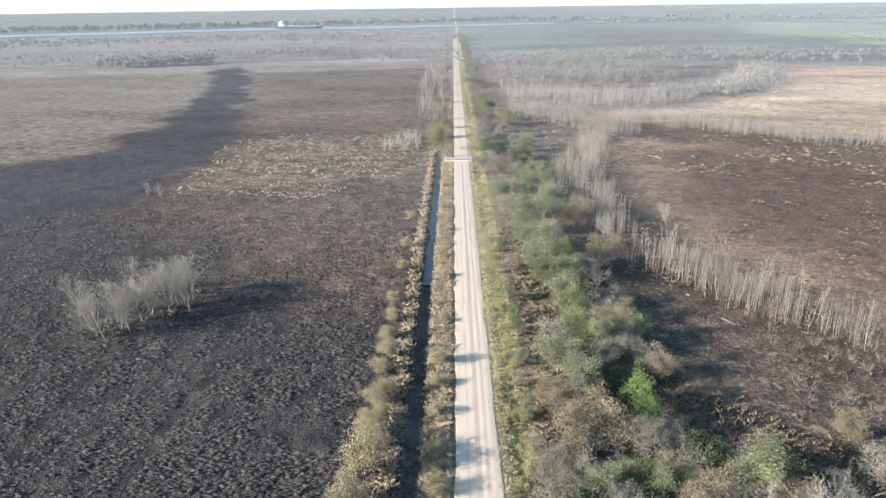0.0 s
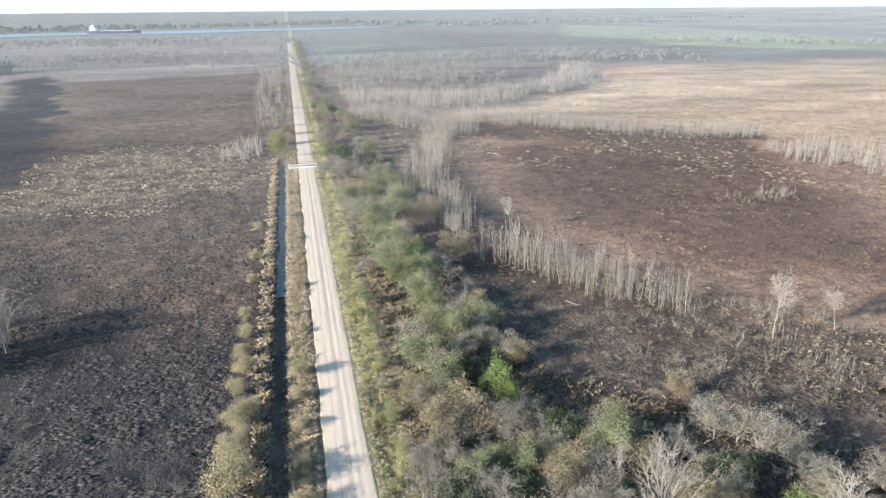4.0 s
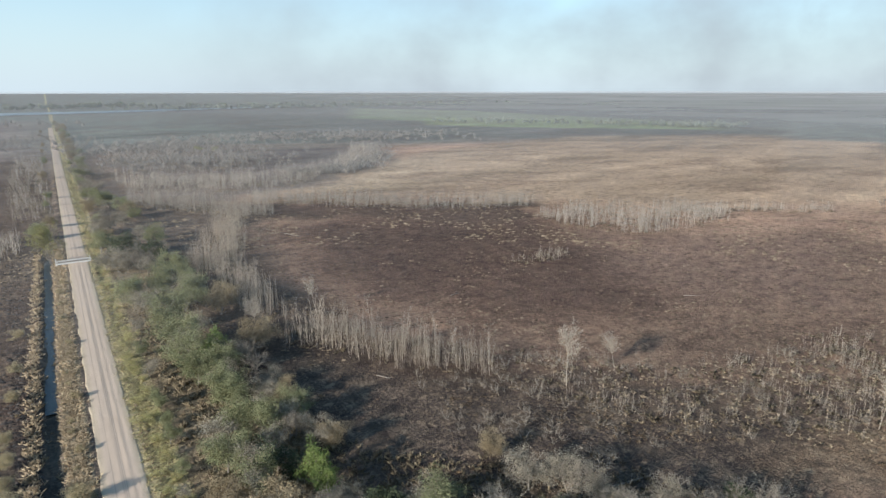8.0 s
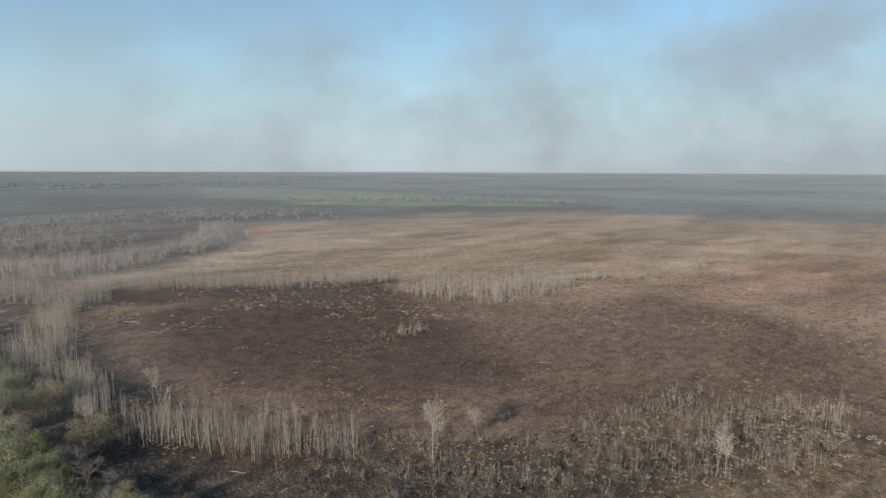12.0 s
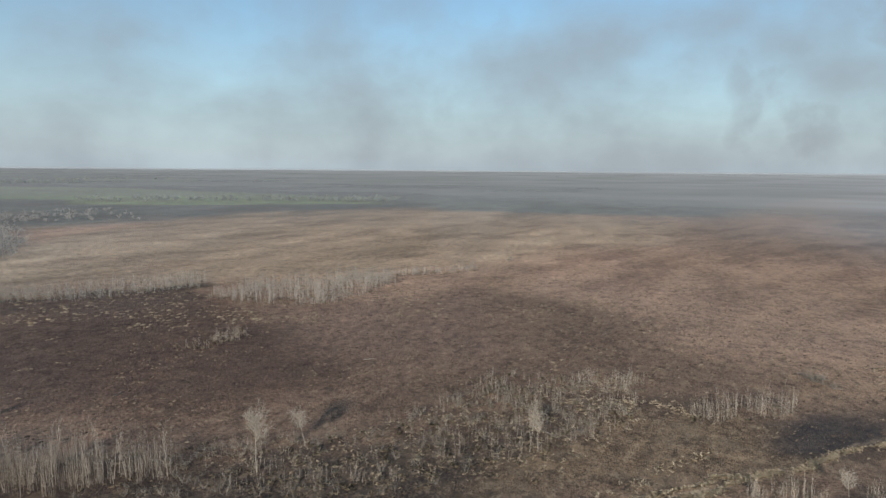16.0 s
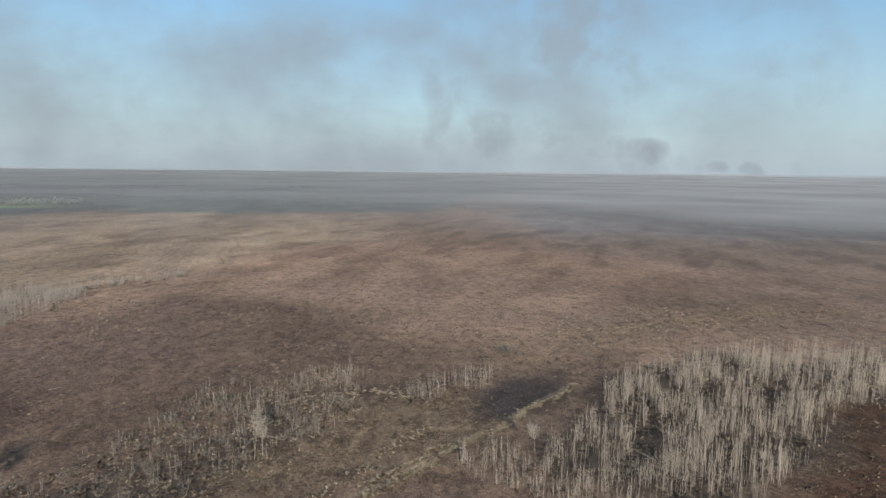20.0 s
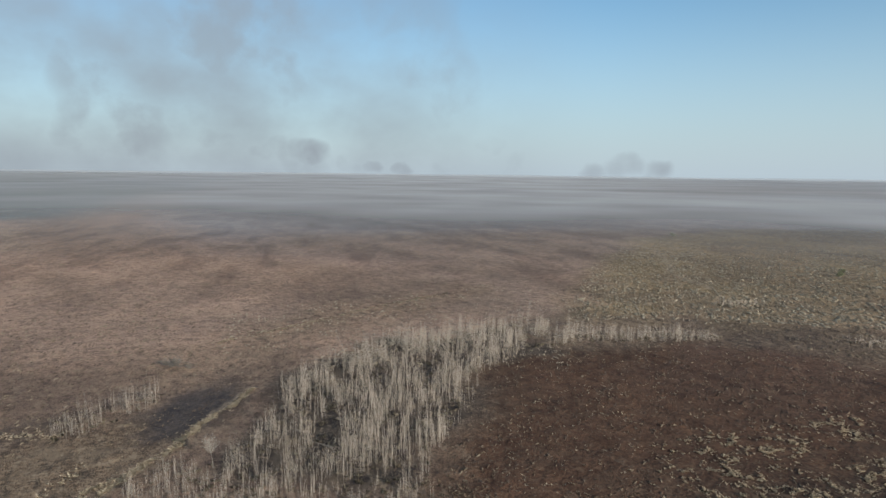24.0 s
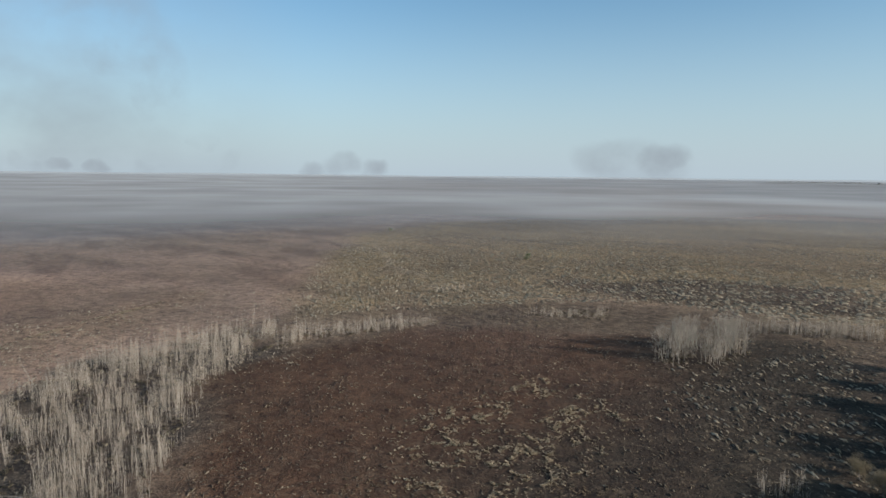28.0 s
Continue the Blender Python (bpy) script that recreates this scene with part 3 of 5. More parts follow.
def ribbon(name, line, half, z, material, label, category):
    pts = [Vector((*p, 0)) for p in line]
    verts, faces = [], []
    for i, p in enumerate(pts):
        d = (pts[min(i + 1, len(pts) - 1)] - pts[max(i - 1, 0)]).normalized()
        side = Vector((-d.y, d.x, 0))
        h = half[i] if isinstance(half, list) else half
        verts += [p + side * h + Vector((0, 0, z)), p - side * h + Vector((0, 0, z))]
    for i in range(len(pts) - 1):
        faces.append((2 * i, 2 * i + 1, 2 * i + 3, 2 * i + 2))
    return tagged(new(name, mesh_from(name, verts, faces, material)), label, category, kind="structure")


ribbon("water", [(road_x(y) - DITCH_WEST, y) for y in range(112, 227, 6)], 1.0, -0.62, M_DITCH, "still dark water in a narrow roadside ditch", "ditch water")
ribbon("water", [(-1500, 1180), (-830, 1440), (-450, 1640), (-200, 1640), (150, 1760), (700, 2050)], [60, 70, 90, 90, 60, 30], 0.8, M_RIVER,
       "wide pale river behind the marsh", "river")
ribbon("water", [(1200, -1560), (1050, -1640), (880, -1640)], [40, 70, 30], 0.8, M_RIVER, "distant blue lagoon in the marsh", "lagoon")


def build_smoke():
    """A low, uneven sheet of smoke and haze that drifts over the far plain and thickens with the distance."""
    a = np.arange(-50, 200.1, 1.0)
    A, T = np.meshgrid(np.radians(a), np.linspace(0, 1, 90))
    near = np.interp(np.degrees(A), [-50, 35, 70, 110, 135, 165, 200], [85, 85, 230, 230, 240, 270, 320])
    R = near * (4700 / near) ** T
    X, Y = (R * np.sin(A)).ravel(), (R * np.cos(A)).ravel()
    r = np.hypot(X, Y)
    Z = 12 + 5 * (cloud(X, Y, 600, 61, 2) - 0.3) * step(r, 400, 1500) + far_rise(r)
    n = len(a)
    i = np.arange(89)[:, None] * n
    j = np.arange(n - 1)[None, :]
    me = smooth(mesh_from("drifting_smoke", np.stack([X, Y, Z], 1), np.stack([i + j, i + j + 1, i + n + j + 1, i + n + j], -1).reshape(-1, 4), M_SMOKE))
    most = np.interp(np.degrees(A), [-50, 10, 40, 75, 100, 130, 160, 200], [0.18, 0.27, 0.42, 0.50, 0.66, 0.78, 0.76, 0.62])
    rise = np.interp(np.degrees(A), [-50, 40, 75, 110], [0.75, 0.75, 0.68, 0.55])
    # near veil by the road: some drifting smoke, with lens haze laid on
    thin = 0.17 * step(T, 0.0, 0.10) * np.interp(np.degrees(A), [-50, -25, -12, 14, 34], [0.2, 0.5, 1, 1, 0])
    dense = (np.maximum(step(T, 0.1 * (np.degrees(A) < 60), rise), thin) * most).ravel() * (1 + (cloud(X, Y, 300, 71, 3) - 0.5) * (0.3 + 1.0 * step(-r, -1500, -400)))
    w = me.attributes.new("veil", "FLOAT", "POINT")
    dense *= 1 - 0.3 * step(r, 1000, 1700) * step(np.degrees(A).ravel(), 122, 140)
    w.data.foreach_set("value", np.clip(dense + 0.10 * step(r, 1800, 4500), 0, 0.8))
    tagged(new("drifting_smoke", me), "thin grey smoke and haze drifting low over the far plain", "smoke", kind="stuff")


build_smoke()

# ---- plants ----
def tube_arrays(starts, ends, r0, r1, sides=3):
    """Many straight tapered sticks at once: vertices and quads."""
    starts, ends = np.asarray(starts, float), np.asarray(ends, float)
    r0, r1 = np.broadcast_to(r0, len(starts)), np.broadcast_to(r1, len(starts))
    d = ends - starts
    d = d / (np.linalg.norm(d, axis=1, keepdims=True) + 1e-9)
    ref = np.where(np.abs(d[:, 2:3]) > 0.9, [[1.0, 0, 0]], [[0, 0, 1.0]])
    u = np.cross(d, ref)
    u /= np.linalg.norm(u, axis=1, keepdims=True)
    v = np.cross(d, u)
    t = np.arange(sides) * 2 * math.pi / sides
    ring = u[:, None, :] * np.cos(t)[None, :, None] + v[:, None, :] * np.sin(t)[None, :, None]
    low = starts[:, None, :] + ring * r0[:, None, None]
    high = ends[:, None, :] + ring * r1[:, None, None]
    verts = np.concatenate([low, high], 1).reshape(-1, 3)
    base = np.arange(len(starts))[:, None, None] * 2 * sides
    k = np.arange(sides)
    quad = np.stack([k, (k + 1) % sides, (k + 1) % sides + sides, k + sides], -1)[None]
    return verts, (base + quad).reshape(-1, 4)


class Sticks:
    def __init__(self):
        self.a, self.b, self.r0, self.r1 = [], [], [], []

    def add(self, a, b, r0, r1):
        self.a.append(tuple(a)), self.b.append(tuple(b)), self.r0.append(r0), self.r1.append(r1)

    def mesh(self, name, material, sides):
        return mesh_from(name, *tube_arrays(self.a, self.b, np.array(self.r0), np.array(self.r1), sides), material)


def limb(rand, sticks, p, d, length, radius, segments, wander, lift):
    """A bent limb; returns the points along it."""
    out = [(p.copy(), d.copy(), radius)]
    for i in range(segments):
        d = (d + Vector((rand.gauss(0, wander), rand.gauss(0, wander), rand.gauss(0, wander) + lift))).normalized()
        q = p + d * (length / segments)
        r = radius * (1 - (i + 1) / segments * 0.72)
        sticks.add(p, q, out[-1][2], r)
        p = q
        out.append((p.copy(), d.copy(), r))
    return out


def turned(rand, d, lo, hi):
    """A direction that leaves d by lo to hi degrees."""
    side = d.orthogonal().normalized()
    side.rotate(Matrix.Rotation(rand.uniform(0, 6.283), 3, d))
    a = radians(rand.uniform(lo, hi))
    return (d * math.cos(a) + side * math.sin(a)).normalized()


def skeleton_of(seed, height, style):
    """Trunk sticks, branch sticks and branch tips of one tree."""
    rand = random.Random(seed)
    trunk, twigs, tips = Sticks(), Sticks(), []
    thick = height * {"round": 0.022, "bare": 0.018, "fan": 0.0085, "scrub": 0.016, "pole": 0.0045, "shrub": 0.014, "crowned": 0.009}[style]
    stems = {"round": 1, "bare": rand.choice((1, 2)), "fan": 1, "scrub": 4, "pole": 1, "shrub": 3, "crowned": 1}[style]
    for s in range(stems):
        d = Vector((rand.gauss(0, 0.10), rand.gauss(0, 0.10), 1)).normalized()
        if stems > 1:
            d = Vector((math.cos(s * 6.28 / stems + seed), math.sin(s * 6.28 / stems + seed), 1.4)).normalized()
        bole = {"round": 0.62, "bare": 0.6, "fan": 0.72, "scrub": 0.62, "pole": 0.97, "shrub": 0.8, "crowned": 0.9}[style] * height
        line = limb(rand, trunk, Vector((0, 0, -0.3)), d, bole, thick, 6, 0.09 if style not in ("fan", "crowned", "pole") else 0.05 if style != "pole" else 0.025, 0.05)
        first = {"round": 2, "bare": 2, "fan": 1, "scrub": 1, "pole": 2, "shrub": 1, "crowned": 4}[style]
        for i in range(first, 7):
            p, dd, r = line[i]
            for _ in range({"round": 3, "bare": 3, "fan": 3, "scrub": 2, "pole": 2, "shrub": 1, "crowned": 7}[style]):
                lo, hi = {"round": (35, 75), "bare": (30, 70), "fan": (13, 32), "scrub": (25, 65), "pole": (15, 40), "shrub": (15, 55), "crowned": (22, 52)}[style]
                length = height * {"round": 0.34, "bare": 0.40, "fan": 0.34, "scrub": 0.36, "pole": 0.16, "shrub": 0.4, "crowned": 0.30}[style] * rand.uniform(0.7, 1.2)
                if style == "fan":
                    length *= 1.70 - 0.16 * i
                lift = {"fan": 0.13, "pole": 0.12, "round": 0.05, "bare": 0.03, "scrub": 0.05, "shrub": 0.06, "crowned": 0.08}[style]
                arm = limb(rand, trunk if r > thick * 0.5 and style != "pole" else twigs, p, turned(rand, dd, lo, hi), length, r * 0.55 + 0.006, 4, 0.16, lift)
                tips.append(arm[-1][0])
                for p2, d2, r2 in arm[1:]:
                    for _ in range({"round": 1, "bare": 4, "fan": 3, "scrub": 3, "pole": 1, "shrub": 1, "crowned": 3}[style]):
                        sub = limb(rand, twigs, p2, turned(rand, d2, 20, 60), length * rand.uniform(0.3, 0.6), max(r2 * 0.5, 0.03 if style == "crowned" else 0.016), 2, 0.2, lift)
                        tips.append(sub[-1][0])
                        if style in ("bare", "fan", "scrub", "crowned"):
                            for _ in range(2):
                                limb(rand, twigs, sub[1][0], turned(rand, sub[1][1], 20, 55), length * rand.uniform(0.15, 0.34), 0.024 if style == "crowned" else 0.014, 1, 0.1, lift)
    return trunk, twigs, tips


def leaf_mesh(name, seed, centres, spread, count, size, droop, material):
    """A crown of many small leaf clumps round the branch tips."""
    g = np.random.default_rng(seed)
    centres = np.array([tuple(c) for c in centres])
    pick = g.integers(0, len(centres), count)
    off = g.normal(0, 1, (count, 3))
    off /= np.linalg.norm(off, axis=1, keepdims=True) + 1e-9
    off *= (g.random(count) ** 0.5 * spread)[:, None] * np.array([1, 1, 0.75])
    c = centres[pick] + off
    c[:, 2] = np.maximum(c[:, 2] - droop * g.random(count), 0.12)
    u = g.normal(0, 1, (count, 3))
    u /= np.linalg.norm(u, axis=1, keepdims=True)
    w = np.cross(u, g.normal(0, 1, (count, 3)))
    w /= np.linalg.norm(w, axis=1, keepdims=True)
    s = size * g.uniform(0.5, 1.3, count)[:, None]
    bow = np.cross(u, w) * s * 0.25
    tri = np.stack([c - u * s, c + w * s * 0.75 + bow, c + u * s], 1).reshape(-1, 3)
    return mesh_from(name, tri, np.arange(count * 3).reshape(-1, 3), material)


def make_tree(name, seed, height, style, bark, twig_mat, leaves=None, count=0, spread=0.0, size=0.2, droop=0.0):
    """One tree at the origin: trunk, branches and crown."""
    trunk, twigs, tips = skeleton_of(seed, height, style)
    tree = new(name)
    part("trunk", trunk.mesh("trunk", bark, 5), bark, tree)
    tagged(part("branching" if leaves else "crown", twigs.mesh("crown", twig_mat, 3), twig_mat, tree), kind="stuff" if leaves else "")
    if leaves:
        part("crown", leaf_mesh("crown", seed, tips, spread, count, size, droop, leaves), leaves, tree)
    return tree


class Nursery:
    """A few tree shapes of a kind, copied out to their places."""

    def __init__(self, makers):
        self.shapes = [m() for m in makers]
        self.used = [False] * len(makers)
        self.heights = [max((v[2] for o in s.children for v in o.bound_box), default=1.0) for s in self.shapes]
        self.turn = 0

    def plant(self, x, y, height, label, category, group, wide=1.0):
        i = self.turn % len(self.shapes)
        self.turn += 1
        z = float(ground_height(np.array([x]), np.array([y]))[0])
        k = height / self.heights[i]
        m = pose(x, y, z, 0, 0, random.uniform(0, 360))
        if not self.used[i]:
            self.used[i] = True
            t = self.shapes[i]
            t.matrix_basis = m @ Matrix.Diagonal((k * wide, k * wide, k, 1))
        else:
            t = copy_thing(self.shapes[i], m)
            t.scale = (k * wide, k * wide, k)
        return tagged(t, label, category, group)


def fill_area(poly, per_m2, seed, clump=0.0, patch=5.0):
    """Scattered places inside an outline; clump leaves gaps."""
    g = np.random.default_rng(seed)
    p = np.array(poly, float)
    lo, hi = p.min(0), p.max(0)
    n = int((hi[0] - lo[0]) * (hi[1] - lo[1]) * per_m2)
    q = g.uniform(lo, hi, (n, 2))
    keep = inside(poly, q[:, 0] + g.normal(0, 1.0, n), q[:, 1] + g.normal(0, 1.0, n)) > 0
    if clump:
        keep &= cloud(q[:, 0], q[:, 1], patch, seed, 2) > clump * (0.75 + 0.5 * g.random(n))
    return q[keep]


def tuft_mesh(name, places, height, spread, blades, width, seed, material):
    """Tufts of bent blades, each blade two triangles."""
    g = np.random.default_rng(seed)
    n = len(places)
    z = ground_height(places[:, 0], places[:, 1])
    base = np.repeat(np.column_stack([places, z - 0.05]), blades, 0)
    m = n * blades
    size = np.repeat(g.uniform(0.6, 1.35, n), blades)
    ang = g.uniform(0, 6.283, m)
    out = np.stack([np.cos(ang), np.sin(ang), np.zeros(m)], 1)
    side = np.stack([-np.sin(ang), np.cos(ang), np.zeros(m)], 1)
    h = (height * size * g.uniform(0.6, 1.2, m))[:, None]
    sp = (spread * size * g.uniform(0.2, 1.2, m))[:, None]
    w = (width * size)[:, None]
    foot = base + out * sp * 0.25
    mid = foot + out * sp * 0.35 + np.array([0, 0, 1.0]) * h * 0.75
    tip = foot + out * sp + np.array([0, 0, 1.0]) * h
    verts = np.stack([foot - side * w, foot + side * w, mid + side * w * 0.8, tip, mid - side * w * 0.8], 1).reshape(-1, 3)
    k = np.arange(m)[:, None] * 5
    return mesh_from(name, verts, k + np.array([[0, 1, 2, 3, 4]]), material)


def lump_mesh(name, places, size, high, seed, material, long=1.0, heading=None):
    """Low tussocks, each a short crooked ridge, drawn out along a heading or along no common way."""
    g = np.random.default_rng(seed)
    n = len(places)
    z = ground_height(places[:, 0], places[:, 1])
    s = (size * g.uniform(0.5, 1.5, n))[:, None]
    u = np.array([[-1.0, 1.0, 1.0, -1.0, -0.55, 0.55]]) * g.uniform(0.6, 1.3, (n, 6)) * s * long
    v = np.array([[-1.0, -1.0, 1.0, 1.0, 0.0, 0.0]]) * g.uniform(0.6, 1.3, (n, 6)) * s + g.normal(0, 0.25, (n, 6)) * s
    turn = (g.uniform(0, 3.1416, n) if heading is None else g.normal(radians(heading), 0.25, n))[:, None]
    x, y = u * np.cos(turn) - v * np.sin(turn), u * np.sin(turn) + v * np.cos(turn)
    up = np.concatenate([np.full((n, 4), -0.15), high * s / size * g.uniform(0.45, 1.4, (n, 2))], 1)
    verts = np.stack([places[:, :1] + x, places[:, 1:] + y, z[:, None] + up], -1).reshape(-1, 3)
    tris = np.array([[0, 1, 5], [0, 5, 4], [2, 3, 4], [2, 4, 5], [1, 2, 5], [3, 0, 4]])
    return mesh_from(name, verts, (np.arange(n)[:, None, None] * 6 + tris[None]).reshape(-1, 3), material)


def bunched(places, stems, spread, seed):
    """Several stems from each root, and the way each one leans out."""
    g = np.random.default_rng(seed)
    off = g.normal(0, spread, (len(places) * stems, 2))
    p, keep = np.repeat(places, stems, 0) + off, g.random(len(off)) < 0.75
    return p[keep], off[keep] / spread


def sapling_mesh(name, places, height, seed, material, twigs=6, thick=0.035, top=0.5, out_lean=None):
    """A stand of thin leafless saplings, each a bent stem with rising twigs."""
    g = np.random.default_rng(seed)
    n = len(places)
    z = ground_height(places[:, 0], places[:, 1])
    local = 0.55 + 0.75 * cloud(places[:, 0], places[:, 1], 9.0, seed, 2)
    h = height * local * np.clip(g.normal(0.82, 0.22, n), 0.25, 1.3)
    foot = np.column_stack([places, z - 0.2])
    lean = np.column_stack([g.normal(0, 0.03, (n, 2)) + (0 if out_lean is None else out_lean * 0.035), np.ones(n)])
    mid = foot + lean * (h * 0.5)[:, None]
    lean2 = lean + np.column_stack([g.normal(0, 0.04, (n, 2)), np.zeros(n)])
    tip = mid + lean2 * (h * 0.5)[:, None]
    r = thick * g.uniform(0.6, 1.3, n) * (0.5 + 0.5 * h / height)
    a, b, r0, r1 = [foot, mid], [mid, tip], [r, r * 0.75], [r * 0.75, r * 0.25]
    for _ in range(twigs):
        f = g.uniform(1 - top, 0.97, n)[:, None]
        p = np.where(f < 0.5, foot + (mid - foot) * f * 2, mid + (tip - mid) * (f - 0.5) * 2)
        ang = g.uniform(0, 6.283, n)
        wide = g.uniform(0.10, 0.36, n)
        out = np.stack([np.cos(ang) * wide, np.sin(ang) * wide, np.full(n, 1.0)], 1)
        a.append(p), b.append(p + out * (h * g.uniform(0.10, 0.30, n) * (1.25 - f[:, 0] * 0.5))[:, None])
        r0.append(r * 0.42), r1.append(r * 0.24)
    v, q = tube_arrays(np.concatenate(a), np.concatenate(b), np.concatenate(r0), np.concatenate(r1), 3)
    return mesh_from(name, v, q, material)


def stuff(name, me, label, category):
    return tagged(new(name, me), label, category, kind="stuff")


# ---- trees of the thicket beside the road ----
OLIVES = Nursery([lambda s=s: make_tree("leafy_tree", s, 6.0, "round", M_BARK, M_TWIG, M_OLIVE, 8500, 0.95, 0.10) for s in (11, 12, 13, 14, 15)])
TANS = Nursery([lambda s=s: make_tree("dry_leaved_tree", s, 5.0, "round", M_BARK, M_TWIG, M_TAN, 7500, 0.85, 0.09) for s in (21, 22, 23, 24)])
BANKS = Nursery([lambda s=s: make_tree("bank_bush", s, 4.5, "round", M_BARK, M_TWIG, M_BUSH, 5500, 0.85, 0.095) for s in (26, 27, 28)])
GREYS = Nursery([lambda s=s: make_tree("grey_tree", s, 5.0, st, M_TWIG, M_LICHEN, M_LICHEN, 5200, 0.75, 0.075) for s, st in ((151, "round"), (152, "bare"), (153, "round"), (154, "scrub"), (155, "round"))])
VERGES = Nursery([lambda s=s: make_tree("verge_bush", s, 2.4, "shrub", M_TWIG, M_TWIG, M_VERGE, 2600, 0.6, 0.075) for s in (161, 162, 163)])
BRIGHTS = Nursery([lambda s=s: make_tree("green_tree", s, 6.5, "round", M_BARK, M_TWIG, M_BRIGHT, 4200, 0.75, 0.155, 0.7) for s in (31, 32)])
DARKS = Nursery([lambda s=s: make_tree("evergreen_tree", s, 5.0, "round", M_BARK, M_BARK, M_DARK, 4200, 0.9, 0.155) for s in (41, 42, 43)])
SCRUBS = Nursery([lambda s=s: make_tree("bare_scrub_tree", s, 5.0, st, M_TWIG, M_TWIG) for s, st in ((51, "bare"), (52, "scrub"), (53, "bare"), (54, "scrub"), (55, "bare"))])
FANS = Nursery([lambda s=s: make_tree("bare_white_tree", s, 12.0, "fan", M_PALE, M_PALE) for s in (61, 62, 63, 64)])
TALLS = Nursery([lambda s=s: make_tree("bare_white_tree", s, 12.0, "crowned", M_PALE, M_PALE) for s in (65, 66, 67)])
SHRUBS = Nursery([lambda s=s: make_tree("low_shrub", s, 2.5, "shrub", M_TWIG, M_TWIG) for s in (56, 57, 58, 59)])
WILLOWS = Nursery([lambda s=s: make_tree("willow_tree", s, 12.0, "fan", M_BARK, M_TWIG, M_WILLOW, 2600, 1.0, 0.22, 0.8) for s in (71,)])

OLIVE_AT = [(19.6, 117.4, 7.0), (18.3, 108.9, 5.6), (20.1, 99.3, 5.4), (19.5, 89.5, 5.0), (23.6, 86.4, 5.0), (27.9, 87.3, 4.4), (15.9, 79.2, 5.0),
            (18.3, 72.8, 4.2), (15.4, 53.2, 3.3), (33.4, 55.3, 3.6), (43.2, 39.4, 3.4), (21.5, 164.2, 8.0), (19.5, 139.8, 7.4), (22.0, 96.6, 5.6),
            (19.5, 128.0, 6.6), (34.0, 56.0, 4.4), (18.7, 55.2, 2.7), (22.5, 54.3, 3.1), (24.6, 109.9, 5.0), (24.0, 150.0, 7.0)]
GREY_AT = [(24.5, 95.2, 4.6), (27.0, 83.4, 4.4), (19.6, 77.4, 4.8), (17.2, 84.5, 5.2), (22.6, 80.5, 4.4), (29.4, 79.8, 3.8), (15.1, 70.6, 4.0), (18.3, 62.0, 3.8),
           (12.1, 58.3, 3.4), (23.0, 61.7, 4.2), (25.4, 61.5, 3.6), (16.2, 56.1, 3.4), (10.9, 53.8, 3.4), (18.9, 51.4, 3.6), (27.2, 56.2, 3.2), (34.2, 58.5, 4.4),
           (47.5, 54.4, 4.6), (50.8, 50.5, 4.6), (53.3, 47.0, 4.2), (43.0, 45.0, 3.6), (22.0, 104.5, 5.2), (28.0, 100.0, 3.6), (26.4, 116.0, 4.8),
           (17.6, 122.5, 5.6), (23.5, 133.0, 5.4), (18.0, 152.0, 6.4), (37.6, 47.2, 3.4), (30.6, 50.0, 3.4), (26.2, 47.2, 3.4), (59.8, 42.2, 3.6)]
TAN_AT = [(30.1, 77.0, 3.0), (17.6, 66.3, 5.4), (14.9, 63.6, 4.6), (29.0, 93.8, 4.0), (25.2, 51.2, 4.0), (40.6, 41.9, 3.4), (37.8, 42.3, 2.7),
          (58.3, 31.4, 4.1), (30.6, 143.7, 7.1), (30.4, 120.7, 6.1), (14.2, 71.1, 3.9), (48.5, 63.3, 2.9), (28.8, 52.7, 3.1), (34.6, 52.0, 3.2)]
DITCH_AT = [(-9.6, 58.6, 6.4), (-11.0, 53.2, 5.2), (-9.2, 84.5, 3.5), (-8.6, 74.3, 3.0), (-9.0, 63.1, 4.2), (-1.3, 82.3, 3.0), (-1.8, 55.5, 2.6),
            (-9.0, 47.0, 4.0), (-8.8, 69.0, 2.6), (-9.2, 96.0, 2.4), (-10.4, 66.0, 3.4), (-9.8, 72.0, 3.2), (-9.6, 79.5, 2.6), (-9.4, 90.0, 2.6),
            (-9.6, 103.0, 2.2), (-1.4, 62.0, 1.9), (-1.6, 69.5, 2.0), (-1.5, 76.0, 1.8), (-9.0, 118.0, 2.0), (-8.8, 131.0, 2.2), (-8.6, 150.0, 2.4)]
BRIGHT_AT = [(23.3, 117.0, 5.3), (25.3, 70.7, 3.9), (25.1, 66.5, 3.2), (47.0, 39.5, 3.0)]
DARK_AT = [(21.6, 76.0, 4.6), (29.1, 57.5, 3.6), (44.4, 48.0, 3.1), (26.8, 201.4, 7.5), (16.6, 213.3, 7.5), (14.2, 49.9, 3.2), (20.2, 50.6, 3.3)]
